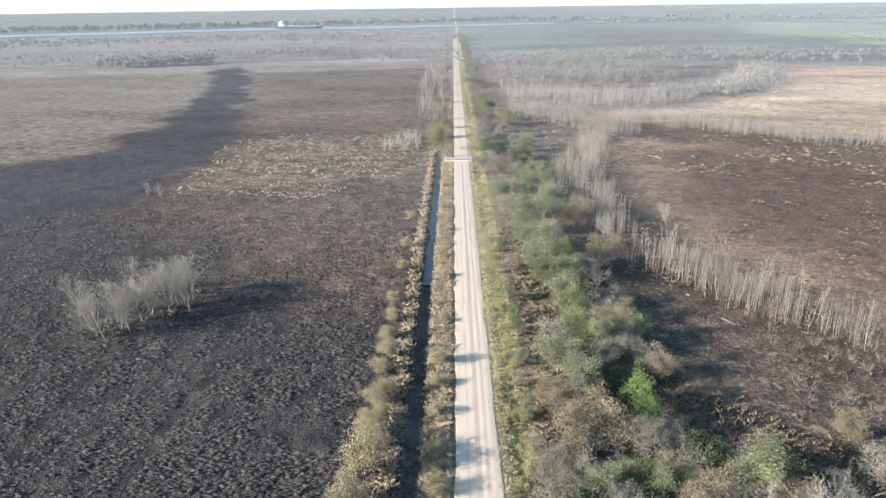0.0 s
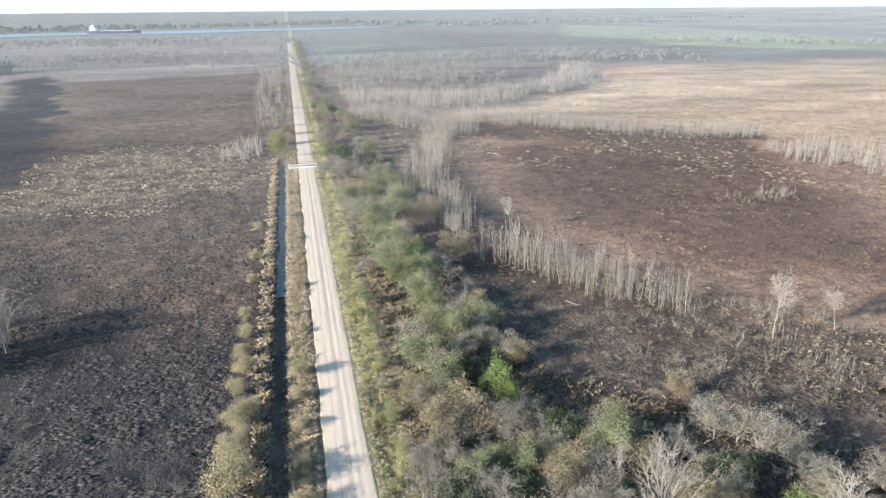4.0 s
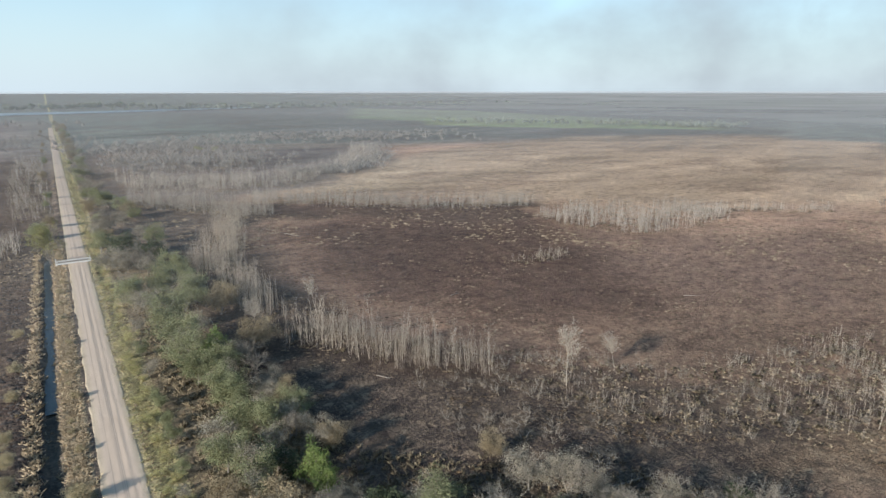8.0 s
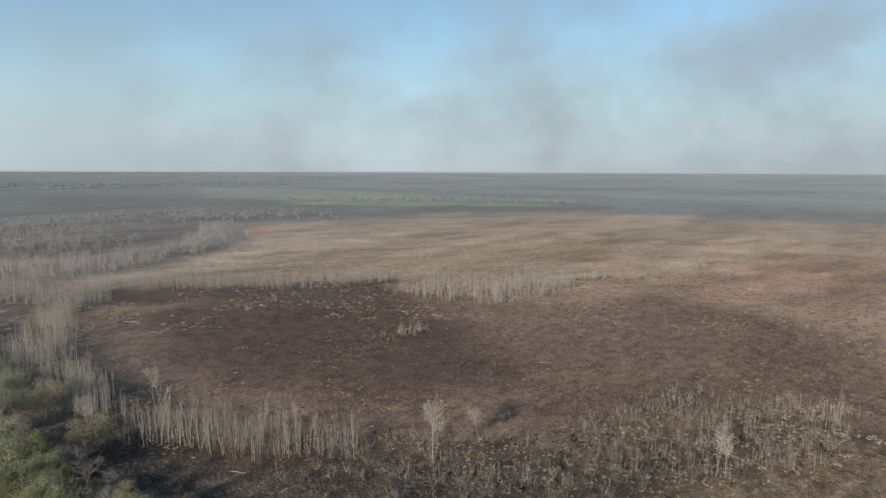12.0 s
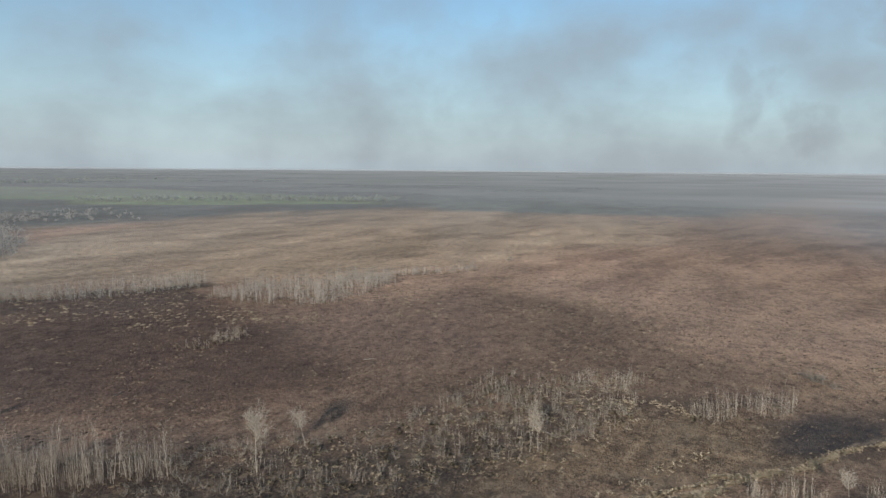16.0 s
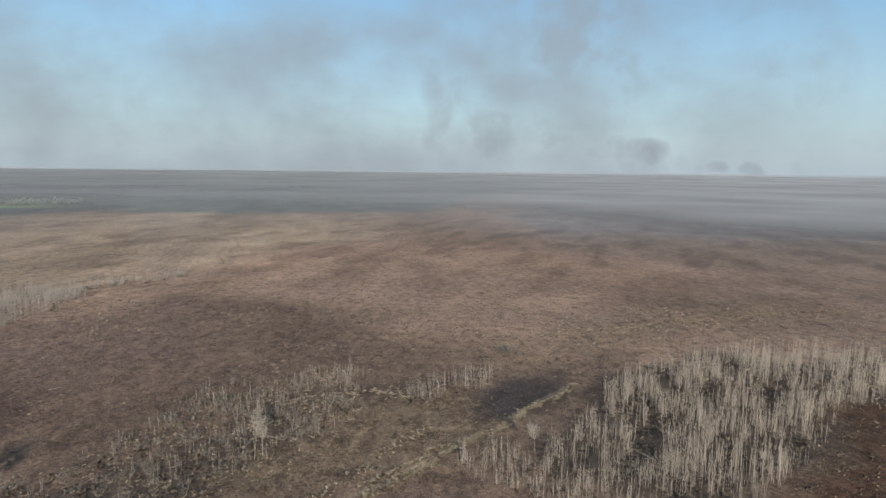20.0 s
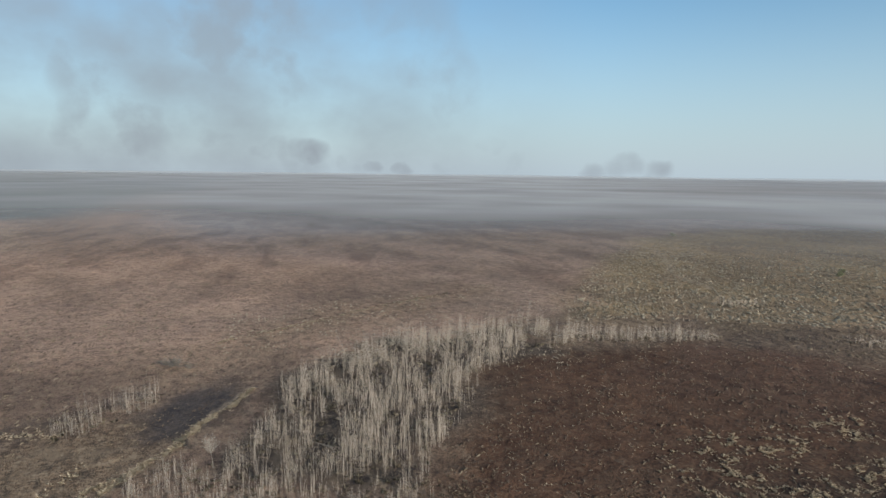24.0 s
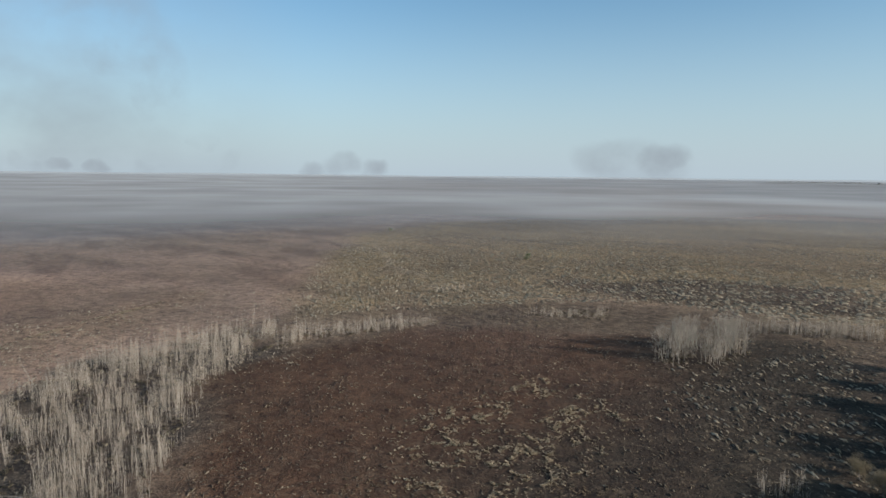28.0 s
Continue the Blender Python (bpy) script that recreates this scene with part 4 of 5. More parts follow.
SCRUB_AT = [(25.5, 82.5, 4.4), (20.3, 63.3, 3.6), (23.1, 61.1, 4.3), (13.4, 58.4, 3.4), (11.0, 55.5, 3.9), (17.5, 49.1, 5.0), (13.0, 50.2, 3.7),
            (26.9, 58.4, 3.6), (23.6, 46.8, 3.8), (47.5, 54.4, 4.6), (50.8, 50.5, 4.6), (53.3, 47.0, 4.9), (41.0, 37.6, 3.9), (44.5, 37.2, 3.3),
            (59.8, 42.2, 3.9), (60.2, 39.2, 3.8), (67.0, 35.8, 4.0), (66.8, 32.9, 4.7), (63.7, 24.6, 3.7), (34.2, 40.3, 3.8), (36.5, 39.5, 3.2),
            (44.6, 33.3, 3.2), (61.8, 37.3, 3.5), (29.7, 46.6, 3.9), (21.9, 196.2, 9.1), (18.9, 254.7, 11.6), (28.7, 109.6, 4.9), (20.0, 46.0, 3.7),
            (25.6, 43.0, 3.7), (66.7, 30.1, 3.5)]
WHITE_AT = [(31.2, 40.9, 14.5), (47.3, 35.1, 11.3), (49.5, 31.2, 8.5), (50.4, 30.5, 9.4), (54.8, 28.2, 6.4), (58.4, 26.2, 6.2), (32.2, 49.2, 7.1),
            (34.4, 129.0, 9.3), (50.0, 134.2, 9.6), (72.7, 74.3, 12.6), (84.5, 74.2, 8.5), (102.7, 37.9, 9.3), (103.4, 36.7, 8.5), (108.6, -11.0, 6.8)]
LEFT_AT = [(-67.5, 103.5, 7.0), (-63.0, 98.5, 7.4), (-57.0, 91.5, 7.8), (-47.8, 107.0, 9.0), (-46.6, 104.0, 8.2), (-59.0, 109.5, 7.4), (-55.7, 91.0, 9.2), (-51.1, 98.5, 9.8), (-49.4, 101.5, 9.8), (-48.9, 108.1, 7.8), (-55.3, 95.9, 7.6), (-58.6, 93.0, 7.4), (-52.4, 100.5, 9.0),
           (-50.2, 104.5, 9.2), (-84.5, 173.3, 4.9), (-80.2, 172.0, 5.2)]

for x, y, d in OLIVE_AT:
    OLIVES.plant(x, y, 1.8 + d * 1.0, "grey-green leafy tree in the roadside thicket", "tree", "trees of the thicket", 1.25)
for x, y, d in GREY_AT:
    GREYS.plant(x, y, 1.3 + d * 0.95, "grey lichen-covered twiggy tree in the thicket", "tree", "trees of the thicket", 1.2)
for x, y, d in TAN_AT:
    TANS.plant(x, y, 1.5 + d * 0.95, "tree with dry brown leaves in the thicket", "tree", "trees of the thicket", 1.25)
for x, y, d in DITCH_AT:
    BANKS.plant(x, y, 0.8 + d * 0.75, "pale yellow-brown bush on the bank of a ditch", "bush", "bushes along the ditch", 1.15)
for x, y, d in BRIGHT_AT:
    BRIGHTS.plant(x, y, 2.2 + d * 1.1, "fresh bright-green tree among grey ones", "tree", "trees of the thicket", 1.0)
for x, y, d in DARK_AT:
    DARKS.plant(x, y, 1.6 + d * 0.9, "dark green bushy tree in the thicket", "tree", "trees of the thicket", 1.25)
for x, y, d in SCRUB_AT:
    SCRUBS.plant(x, y, 1.2 + d * 1.0, "leafless grey twiggy tree in the thicket", "tree", "leafless scrub trees", 1.15)
for x, y, h in WHITE_AT:
    (TALLS if y > 60 or x > 90 else FANS).plant(x, y, h, "slender bare tree with pale white bark", "tree", "bare white trees", 0.95 if y > 60 else 0.85)
for x, y in fill_area([(-61, 90), (-53, 88), (-46, 100), (-45, 110), (-52, 109)], 0.05, 91):
    FANS.plant(float(x), float(y), random.uniform(6.5, 9.5), "pale leafless tree on burnt black ground", "tree", "bare white trees", 1.3)
for x, y, h in LEFT_AT:
    FANS.plant(x, y, h, "pale leafless tree on burnt black ground", "tree", "bare white trees", 1.15)
WILLOWS.plant(-0.6, 212.5, 14.0, "tall yellow-green tree beside the road", "tree", "roadside trees")
WILLOWS.plant(-1.5, 232.0, 9.0, "tall yellow-green tree beside the road", "tree", "roadside trees")

# small mixed growth that fills the near end of the thicket
fill_rand = random.Random(15)
for x, y in fill_area([(10, 44), (30, 34), (72, 18), (68, 38), (50, 50), (34, 58), (12, 60)], 0.05, 16):
    nursery, what = fill_rand.choice(((SCRUBS, "leafless grey twiggy"), (GREYS, "grey lichen-covered"), (GREYS, "grey lichen-covered"), (TANS, "dry brown-leaved"), (OLIVES, "grey-green leafy"), (DARKS, "dark green")))
    nursery.plant(float(x), float(y), fill_rand.uniform(1.8, 3.8), "small " + what + " bush in the thicket", "bush", "bushes of the thicket", 1.3)

# small soft bushes along the verges
verge_rand = random.Random(41)
for i in range(46):
    y = 46 * math.exp(i / 46 * 1.75)
    VERGES.plant(road_x(y) + verge_rand.uniform(4.2, 6.6), y + verge_rand.uniform(-1.5, 1.5), verge_rand.uniform(0.9, 2.2), "soft yellow-green bush on the grassy verge", "bush", "bushes on the verge", 1.25)
for x, y, h in ((11.6, 116.8, 3.4), (11.0, 103.7, 3.6), (11.2, 97.0, 3.0), (10.7, 91.0, 3.2), (10.3, 82.2, 3.0), (9.8, 76.0, 2.6), (10.2, 68.3, 3.4), (10.6, 62.6, 2.8), (12.2, 128.0, 3.6), (12.4, 141.0, 3.8)):
    verge_rand.choice((OLIVES, GREYS, OLIVES)).plant(x, y, h, "small grey-green tree in the row beside the road", "tree", "roadside trees", 1.1)
for i in range(26):
    y = 45 * math.exp(i / 26 * 1.5)
    BANKS.plant(road_x(y) - verge_rand.uniform(4.3, 5.6), y + verge_rand.uniform(-1.5, 1.5), verge_rand.uniform(0.6, 1.5), "low dry bush between ditch and road", "bush", "bushes along the ditch", 1.3)

# the row of trees that follows the road into the distance
far_rand = random.Random(5)
for i in range(95):
    y = 150 * math.exp(i / 95 * 2.05) + far_rand.uniform(-6, 6)
    x = road_x(y) + far_rand.uniform(6.5, 16 + (8 if y < 300 else 0))
    nursery = far_rand.choice((OLIVES, OLIVES, GREYS, TANS, SCRUBS, GREYS))
    nursery.plant(x, y, far_rand.uniform(4.5, 8.5), "tree in the long row beside the dirt road", "tree", "roadside trees", 1.25)
for i in range(16):
    y = 225 * math.exp(i / 16 * 1.5) + far_rand.uniform(-8, 8)
    far_rand.choice((SCRUBS, TANS, OLIVES)).plant(road_x(y) - far_rand.uniform(6, 12), y, far_rand.uniform(3.5, 6.5),
                                                  "small tree on the verge of the road", "tree", "roadside trees", 1.2)
# low scrub on the burnt ground between the thicket and the saplings
low_rand = random.Random(9)
for x, y in fill_area([(72, 92), (95, 68), (123, 62), (150, 34), (126, 23), (99, 40), (78, 48), (62, 56), (45, 70), (52, 95)], 0.095, 77):
    SHRUBS.plant(float(x), float(y), low_rand.uniform(0.8, 2.5), "low leafless grey shrub on burnt ground", "shrub", "low shrubs", 1.1)
LOBE_A = [(57, -165), (62, -174), (60, -194), (55, -192), (53, -170)]
LOBE_B = [(50, -172), (51, -198), (43, -198), (42, -184), (46, -175)]
edge_rand = random.Random(31)
# trees added out of view so that their shade falls on the flats
for x, y in fill_area([(2, -108), (2, -215), (-16, -215), (-14, -108)], 0.012, 32):
    edge_rand.choice((OLIVES, TANS, DARKS)).plant(float(x) - 2.5, float(y), edge_rand.uniform(7.5, 10.5), "unseen leafy tree added to shade the flats", "tree", "trees of the thicket", 1.2)
for x, y in np.concatenate([fill_area(LOBE_A, 0.075, 93), fill_area(LOBE_B, 0.075, 94)]):
    FANS.plant(float(x), float(y), edge_rand.uniform(6.0, 12.5), "pale leafless tree in a clump on the flats", "tree", "bare white trees", 1.0)
for x, y, h in ((8.6, -122.5, 4.0), (5.0, -118.0, 4.5)):
    TANS.plant(x, y, h, "dry brown-leaved tree at the edge of the flats", "tree", "trees of the thicket", 1.2)
for x, y, h in ((197, -324, 3.5), (203, -337, 3.0), (385, -404, 4.0), (124, 552, 6.0), (113, 560, 6.0)):
    OLIVES.plant(x, y, h, "single grey-green bush on the open marsh", "bush", "bushes on the marsh", 1.5)
for x, y, h in ((314, 131, 4.5), (171, -10, 3.2), (172.5, -8.0, 2.8), (168.0, -12.0, 2.2)):
    SCRUBS.plant(x, y, h, "single leafless bush on the open marsh", "bush", "bushes on the marsh", 1.4)

# ---- stands of bare saplings ----
STANDS = [  # outline, saplings per square metre, height, near, gaps
    ([(39, 125), (47, 126), (58, 109), (68, 89), (65, 84), (58, 90), (50, 98), (45, 109), (37, 117)], 1.15, 7.6, True, 0.36),
    ([(35, 203), (52, 235), (47, 184), (42, 144), (42, 127), (35, 125), (36, 144), (36, 171), (31, 183)], 1.3, 8.6, True, 0.5),
    ([(53, 246), (68, 264), (52, 205), (46, 200)], 1.0, 8.5, True, 0.0),
    ([(33, 328), (58, 322), (65, 298), (82, 270), (80, 256), (66, 254), (50, 280), (31, 308)], 0.9, 8.0, False, 0.3),
    ([(83, 306), (120, 282), (146, 246), (192, 226), (182, 214), (139, 230), (110, 260), (80, 285)], 0.8, 7.0, False, 0.0),
    ([(166, 194), (192, 200), (244, 159), (228, 148), (192, 146), (178, 149), (168, 173)], 0.7, 6.5, False, 0.36),
    ([(230, 179), (292, 139), (278, 134), (221, 172)], 0.5, 4.5, False, 0.3),
    ([(117, 147), (137, 146), (132, 136), (116, 140)], 0.7, 4.0, True, 0.3),
    ([(152, 395), (194, 454), (240, 490), (198, 405), (159, 373)], 0.3, 8.0, False, 0.3),
    ([(42, 577), (115, 571), (149, 492), (119, 447), (43, 496)], 0.16, 7.0, False, 0.4),
    ([(34, 407), (112, 372), (147, 381), (132, 344), (83, 326), (37, 356)], 0.5, 8.0, False, 0.35),
    ([(72, 92), (80, 89), (95, 68), (123, 62), (143, 43), (153, 29), (126, 23), (99, 37), (78, 55), (66, 68), (63, 79)], 0.5, 2.9, True, 0.45),
    ([(139, -28), (160, -48), (172, -68), (174, -91), (175, -118), (156, -127), (148, -120), (148, -104), (138, -82), (122, -68), (103, -52),
      (88, -40), (98, -21), (107, -10), (123, -25)], 0.9, 6.6, True, 0.48),
    ([(88, -42), (98, -21), (110, -8), (114, -2), (102, 4), (84, -18), (78, -38)], 0.6, 4.2, True, 0.4),
    ([(158, -128), (138, -166), (132, -158), (146, -123)], 0.8, 4.5, True, 0.2),
    ([(57, -227), (14, -248), (13, -234), (52, -216)], 0.9, 6.0, True, 0.25),
    ([(119, -196), (97, -222), (92, -208), (114, -192)], 0.7, 3.6, True, 0.3),
    ([(174, -207), (166, -224), (158, -213), (169, -203)], 0.7, 4.0, True, 0.3),
    ([(22, -107), (17, -115), (14, -110), (20, -105)], 1.0, 4.5, True, 0.0),
    ([(138, 16), (155, -5), (145, -4), (130, 13)], 0.8, 5.0, True, 0.3),
    ([(-24, 228), (-8, 232), (-8, 262), (-20, 262)], 0.5, 5.5, False, 0.25),
    ([(-14, 290), (0, 290), (2, 560), (-16, 560)], 0.25, 6.0, False, 0.35),
    ([(-59, 89), (-53, 89), (-46, 100), (-45, 110), (-60, 112)], 0.16, 5.0, True, 0.42),
    ([(-70, 105), (-63, 97), (-55, 89), (-57, 96), (-64, 104)], 0.3, 5.0, True, 0.42),
    (LOBE_A, 0.3, 9.0, True, 0.4),
    (LOBE_B, 0.3, 9.5, True, 0.4),
    ([(132, 67), (156, 36), (162, 24), (140, 32), (126, 60)], 0.5, 3.0, True, 0.4),
    ([(129, 66), (135, 58), (127, 41), (128, 25), (123, 25), (121, 42), (124, 64)], 0.5, 2.8, True, 0.4),
    ([(116, 391), (140, 377), (158, 366), (182, 385), (226, 442), (264, 533), (250, 560), (215, 480), (175, 410), (140, 396)], 0.4, 6.5, False, 0.3),
]
for i, (poly, per, high, near, gaps) in enumerate(STANDS):
    at, splay = bunched(fill_area(poly, per * (0.55 if near else 0.5), 200 + i, gaps, 5.0), 6 if near else 4, 0.34, 250 + i)
    me = sapling_mesh("sapling_stand", at, high * (0.82 if near else 0.9), 300 + i, M_STEM if near else M_STEMFAR, 7 if near else 5, 0.0185 if near else 0.03, 0.8, splay)
    stuff("sapling_stand", me, "dense stand of bare pale saplings on burnt ground" if near else "far pale band of leafless saplings across the marsh", "saplings")
# dead brush at the feet of the nearer stands
feet = np.concatenate([fill_area(p, 0.25 if near else 0.15, 400 + i, 0.4, 4.0) for i, (p, _, _, near, _) in enumerate(STANDS)])
stuff("dead_brush", tuft_mesh("dead_brush", feet, 0.5, 0.6, 8, 0.025, 29, M_UNDER), "dull dead brush at the feet of the saplings", "undergrowth")

# single saplings that stand out at the edges of the stands
SINGLES = Nursery([lambda s=s: make_tree("bare_sapling", s, 8.0, "pole", M_STEM, M_STEM) for s in (81, 82, 83, 84, 85, 86)])
pick = random.Random(3)
for poly, count, high in ((STANDS[0][0], 50, 8.5), (STANDS[1][0], 25, 8.5), (STANDS[12][0], 40, 8.2),
                          (LOBE_A, 14, 10.0), (LOBE_B, 14, 11.0)):
    at = fill_area(poly, 0.6, 500 + count)
    for x, y in at[pick.sample(range(len(at)), min(count, len(at)))]:
        SINGLES.plant(float(x), float(y), high * pick.uniform(0.6, 1.15), "thin bare sapling with pale dry bark", "sapling", "bare saplings", 1.2)

# ---- grass, tufts and burnt tussocks ----
def ring_scatter(az0, az1, r0, r1, count, seed):
    """Places that thin out with the distance from the middle of the plan."""
    g = np.random.default_rng(seed)
    a = np.radians(g.uniform(az0, az1, count))
    r = r0 * (r1 / r0) ** g.random(count)
    return np.stack([r * np.sin(a), r * np.cos(a)], 1)


def off_road(p):
    s = p[:, 0] - road_x(p[:, 1])
    return p[(np.abs(s) > 3.2) & (np.abs(s + DITCH_WEST) > 1.5)]


def zone_of(places, which):
    m = np.zeros(len(places), bool)
    for poly in which:
        m |= inside(poly, places[:, 0], places[:, 1]) > -3
    return m


STRAW_ZONES = [z[0] for z in ZONES if z[3] >= 0.7]
field = off_road(ring_scatter(-45, 185, 38, 300, 80000, 1))
field = field[cloud(field[:, 0], field[:, 1], 9, 5, 3) > 0.38]
for line, half, _ in TRACKS:
    field = field[along(line, field[:, 0], field[:, 1]) > half * 1.1]
left = field[:, 0] < -3
ash = off_road(ring_scatter(-45, -3, 38, 190, 26000, 6))
ash = ash[cloud(ash[:, 0], ash[:, 1], 7, 25, 3) > 0.42]
for line, half, _ in TRACKS[:3]:
    ash = ash[along(line, ash[:, 0], ash[:, 1]) > half * 1.1]
far = np.hypot(field[:, 0], field[:, 1]) > 130
stuff("burnt_tussocks", lump_mesh("burnt_tussocks", field[~left & ~far], 0.085, 0.10, 2, M_CHAR, 3.0), "burnt brown tussock stumps over the marsh", "tussocks")
stuff("burnt_tussocks", lump_mesh("burnt_tussocks", field[~left & far], 0.12, 0.12, 4, M_CHAR, 3.8, 150), "burnt brown tussocks on the open marsh", "tussocks")
stuff("ash_stubble", lump_mesh("ash_stubble", np.concatenate([field[left], ash]), 0.075, 0.16, 3, M_ASH, 5.5, 4), "ash-grey burnt stubble on black ground", "stubble")
dry = off_road(ring_scatter(-42, 182, 45, 520, 150000, 11))
for line, half, _ in TRACKS[:3]:
    dry = dry[along(line, dry[:, 0], dry[:, 1]) > half * 1.1]
r = np.hypot(dry[:, 0], dry[:, 1])
keep = zone_of(dry, STRAW_ZONES) & (cloud(dry[:, 0], dry[:, 1], 6, 15, 3) > 0.47)
thin = ~keep & (dry[:, 0] > -3) & (cloud(dry[:, 0], dry[:, 1], 14, 19, 3) > 0.50) & (np.random.default_rng(8).random(len(dry)) < 0.5)
near, mid = r < 100, (r >= 100) & (r < 210)
stuff("straw_tufts", tuft_mesh("straw_tufts", dry[keep & near], 0.34, 0.5, 9, 0.028, 12, M_STRAW), "dry pale straw tufts in patches", "dry grass")
west = dry[:, 0] < -3
stuff("straw_tussocks", lump_mesh("straw_tussocks", dry[keep & west], 0.09, 0.22, 19, M_STRAW, 4.0, 4), "dull straw tussocks on the burnt field", "dry grass")
keep &= ~west
stuff("straw_tussocks", lump_mesh("straw_tussocks", dry[keep & mid], 0.07, 0.21, 14, M_BANK, 6, 146), "pale straw tussocks on the flats", "dry grass")
stuff("straw_tussocks", lump_mesh("straw_tussocks", dry[keep & ~near & ~mid], 0.15, 0.30, 15, M_BANK, 6.0, 150), "pale straw tussocks on the far flats", "dry grass")
stuff("straw_tufts", tuft_mesh("straw_tufts", dry[thin & near], 0.28, 0.42, 7, 0.024, 13, M_STRAW), "thin scattered straw tufts on burnt ground", "dry grass")
stuff("straw_tussocks", lump_mesh("straw_tussocks", dry[thin & mid][::2], 0.05, 0.15, 16, M_STRAW, 7, 150), "scattered pale tussocks on burnt ground", "dry grass")
stuff("straw_tussocks", lump_mesh("straw_tussocks", dry[thin & ~near & ~mid], 0.11, 0.22, 17, M_STRAW, 6.0, 160), "scattered pale tussocks on the far marsh", "dry grass")
# lines of pale straw along old tracks
lines = []
for line, n, wide in (([(91.5, 16.5), (97, 12.8), (101, 8), (110.5, 3), (118, -3.6), (127, -9.7), (137, -17), (146, -24)], 1500, 0.42), ([(95.5, 18.5), (98.4, 13.5), (108, 6.8), (113, 1)], 420, 0.3),
                      ([(84, 27), (100, 18), (118, 10)], 160, 0.8), ([(136, 14), (139, 24), (129, 40)], 160, 1.0), ([(190, -20), (215, -70), (235, -120)], 500, 0.9)):
    q = np.array(line, float)
    lg = np.random.default_rng(n)
    seg = lg.integers(0, len(q) - 1, n)
    f = lg.random(n)[:, None]
    p = q[seg] * (1 - f) + q[seg + 1] * f
    p += lg.normal(0, wide, (n, 2)) + (np.stack([cloud(p[:, 0], p[:, 1], 6, n), cloud(p[:, 0], p[:, 1], 6, n + 5)], 1) - 0.5) * 3.5
    lines.append(p[cloud(p[:, 0], p[:, 1], 2.5, n + 9) > 0.36])
stuff("straw_tussocks", tuft_mesh("straw_tussocks", np.concatenate(lines), 0.24, 0.45, 8, 0.036, 27, M_BANK), "pale straw along old tracks over the marsh", "dry grass")
# a swarm of pale tussocks on the red-brown field
pale = fill_area([(79, -136), (84, -92), (80, -74), (50, -70), (44, -95), (48, -120), (64, -136)], 3.4, 46, 0.40, 6.0)
chain = np.abs(cloud(pale[:, 0] * 1.4, pale[:, 1], 7.0, 48, 3) - 0.5)
stuff("straw_tussocks", tuft_mesh("straw_tussocks", pale[chain < 0.034], 0.34, 0.38, 10, 0.048, 18, M_BANK), "swarm of pale straw tussocks on a burnt field", "dry grass")
stuff("straw_tussocks", tuft_mesh("straw_tussocks", pale[(chain > 0.034) & (chain < 0.14)][::4], 0.22, 0.34, 6, 0.024, 20, M_BANK), "thin straw tussocks on a burnt field", "dry grass")
fleck = fill_area([(121, -69), (145, -101), (140, -132), (127, -166), (72, -196), (50, -180), (10, -120), (30, -60), (84, -42)], 0.16, 49, 0.45, 6.0)
stuff("straw_tussocks", tuft_mesh("straw_tussocks", fleck, 0.22, 0.34, 6, 0.024, 28, M_BANK), "scattered pale straw tussocks on a burnt field", "dry grass")
# straw tufts between the low shrubs
among = fill_area([(72, 92), (95, 70), (123, 62), (150, 34), (126, 20), (99, 30), (70, 60)], 0.5, 52, 0.47, 3.5)
stuff("straw_tufts", tuft_mesh("straw_tufts", among, 0.3, 0.45, 8, 0.035, 53, M_BANK), "pale straw tufts between low burnt shrubs", "dry grass")
# pale strokes of flattened grass on the open basin
bent = np.concatenate([fill_area(p, d, 54 + i, 0.44, 5.0) for i, (p, d) in enumerate((([(120, 98), (133, 90), (150, 84), (128, 84), (116, 92)], 0.5), ([(152, 176), (158, 150), (166, 128), (156, 128), (140, 165)], 0.45),
                                                                                      ([(170, 20), (200, -30), (215, -70), (196, -90), (160, -60), (150, -10)], 0.3)))])
stuff("straw_tussocks", lump_mesh("straw_tussocks", bent, 0.05, 0.15, 58, M_STRAW, 8, 150), "pale strokes of flattened grass on burnt ground", "dry grass")
# wind-combed straw ridges behind, all drawn out one way
combed = fill_area([(54, -175), (22, -212), (-6, -150), (8, -112), (30, -122), (44, -128)], 0.26, 61, 0.40, 3.5)
stuff("straw_tussocks", lump_mesh("straw_tussocks", combed, 0.08, 0.25, 62, M_BANK, 9, 138), "long combed straw ridges on dark ground", "dry grass")
combed = fill_area([(121, -69), (145, -101), (140, -132), (127, -166), (72, -196), (50, -180), (20, -120), (30, -60), (84, -42)], 0.34, 63, 0.47, 5.0)
stuff("straw_tussocks", lump_mesh("straw_tussocks", combed[::2], 0.055, 0.17, 64, M_STRAW, 8, 138), "fine straw ridges on a red-brown burnt field", "dry grass")
combed = fill_area([(130, -100), (150, -60), (175, -20), (230, -30), (250, -140), (200, -170), (172, -140)], 0.60, 65, 0.47, 9.0)
stuff("straw_tussocks", lump_mesh("straw_tussocks", combed[::2], 0.06, 0.2, 66, M_BANK, 10, 150), "pale straw ridges beyond the saplings", "dry grass")
combed = fill_area([(170, -143), (205, -167), (253, -209), (320, -300), (250, -400), (110, -400), (20, -330), (10, -262), (60, -240), (93, -251), (143, -196)], 0.13, 71, 0.36, 9.0)
stuff("straw_tussocks", lump_mesh("straw_tussocks", combed, 0.13, 0.32, 72, M_BANK, 9, 138), "combed straw tussocks over the olive flats", "dry grass")
combed = fill_area([(110, 30), (160, 60), (230, 90), (240, 0), (170, -20)], 0.26, 67, 0.48, 7.0)
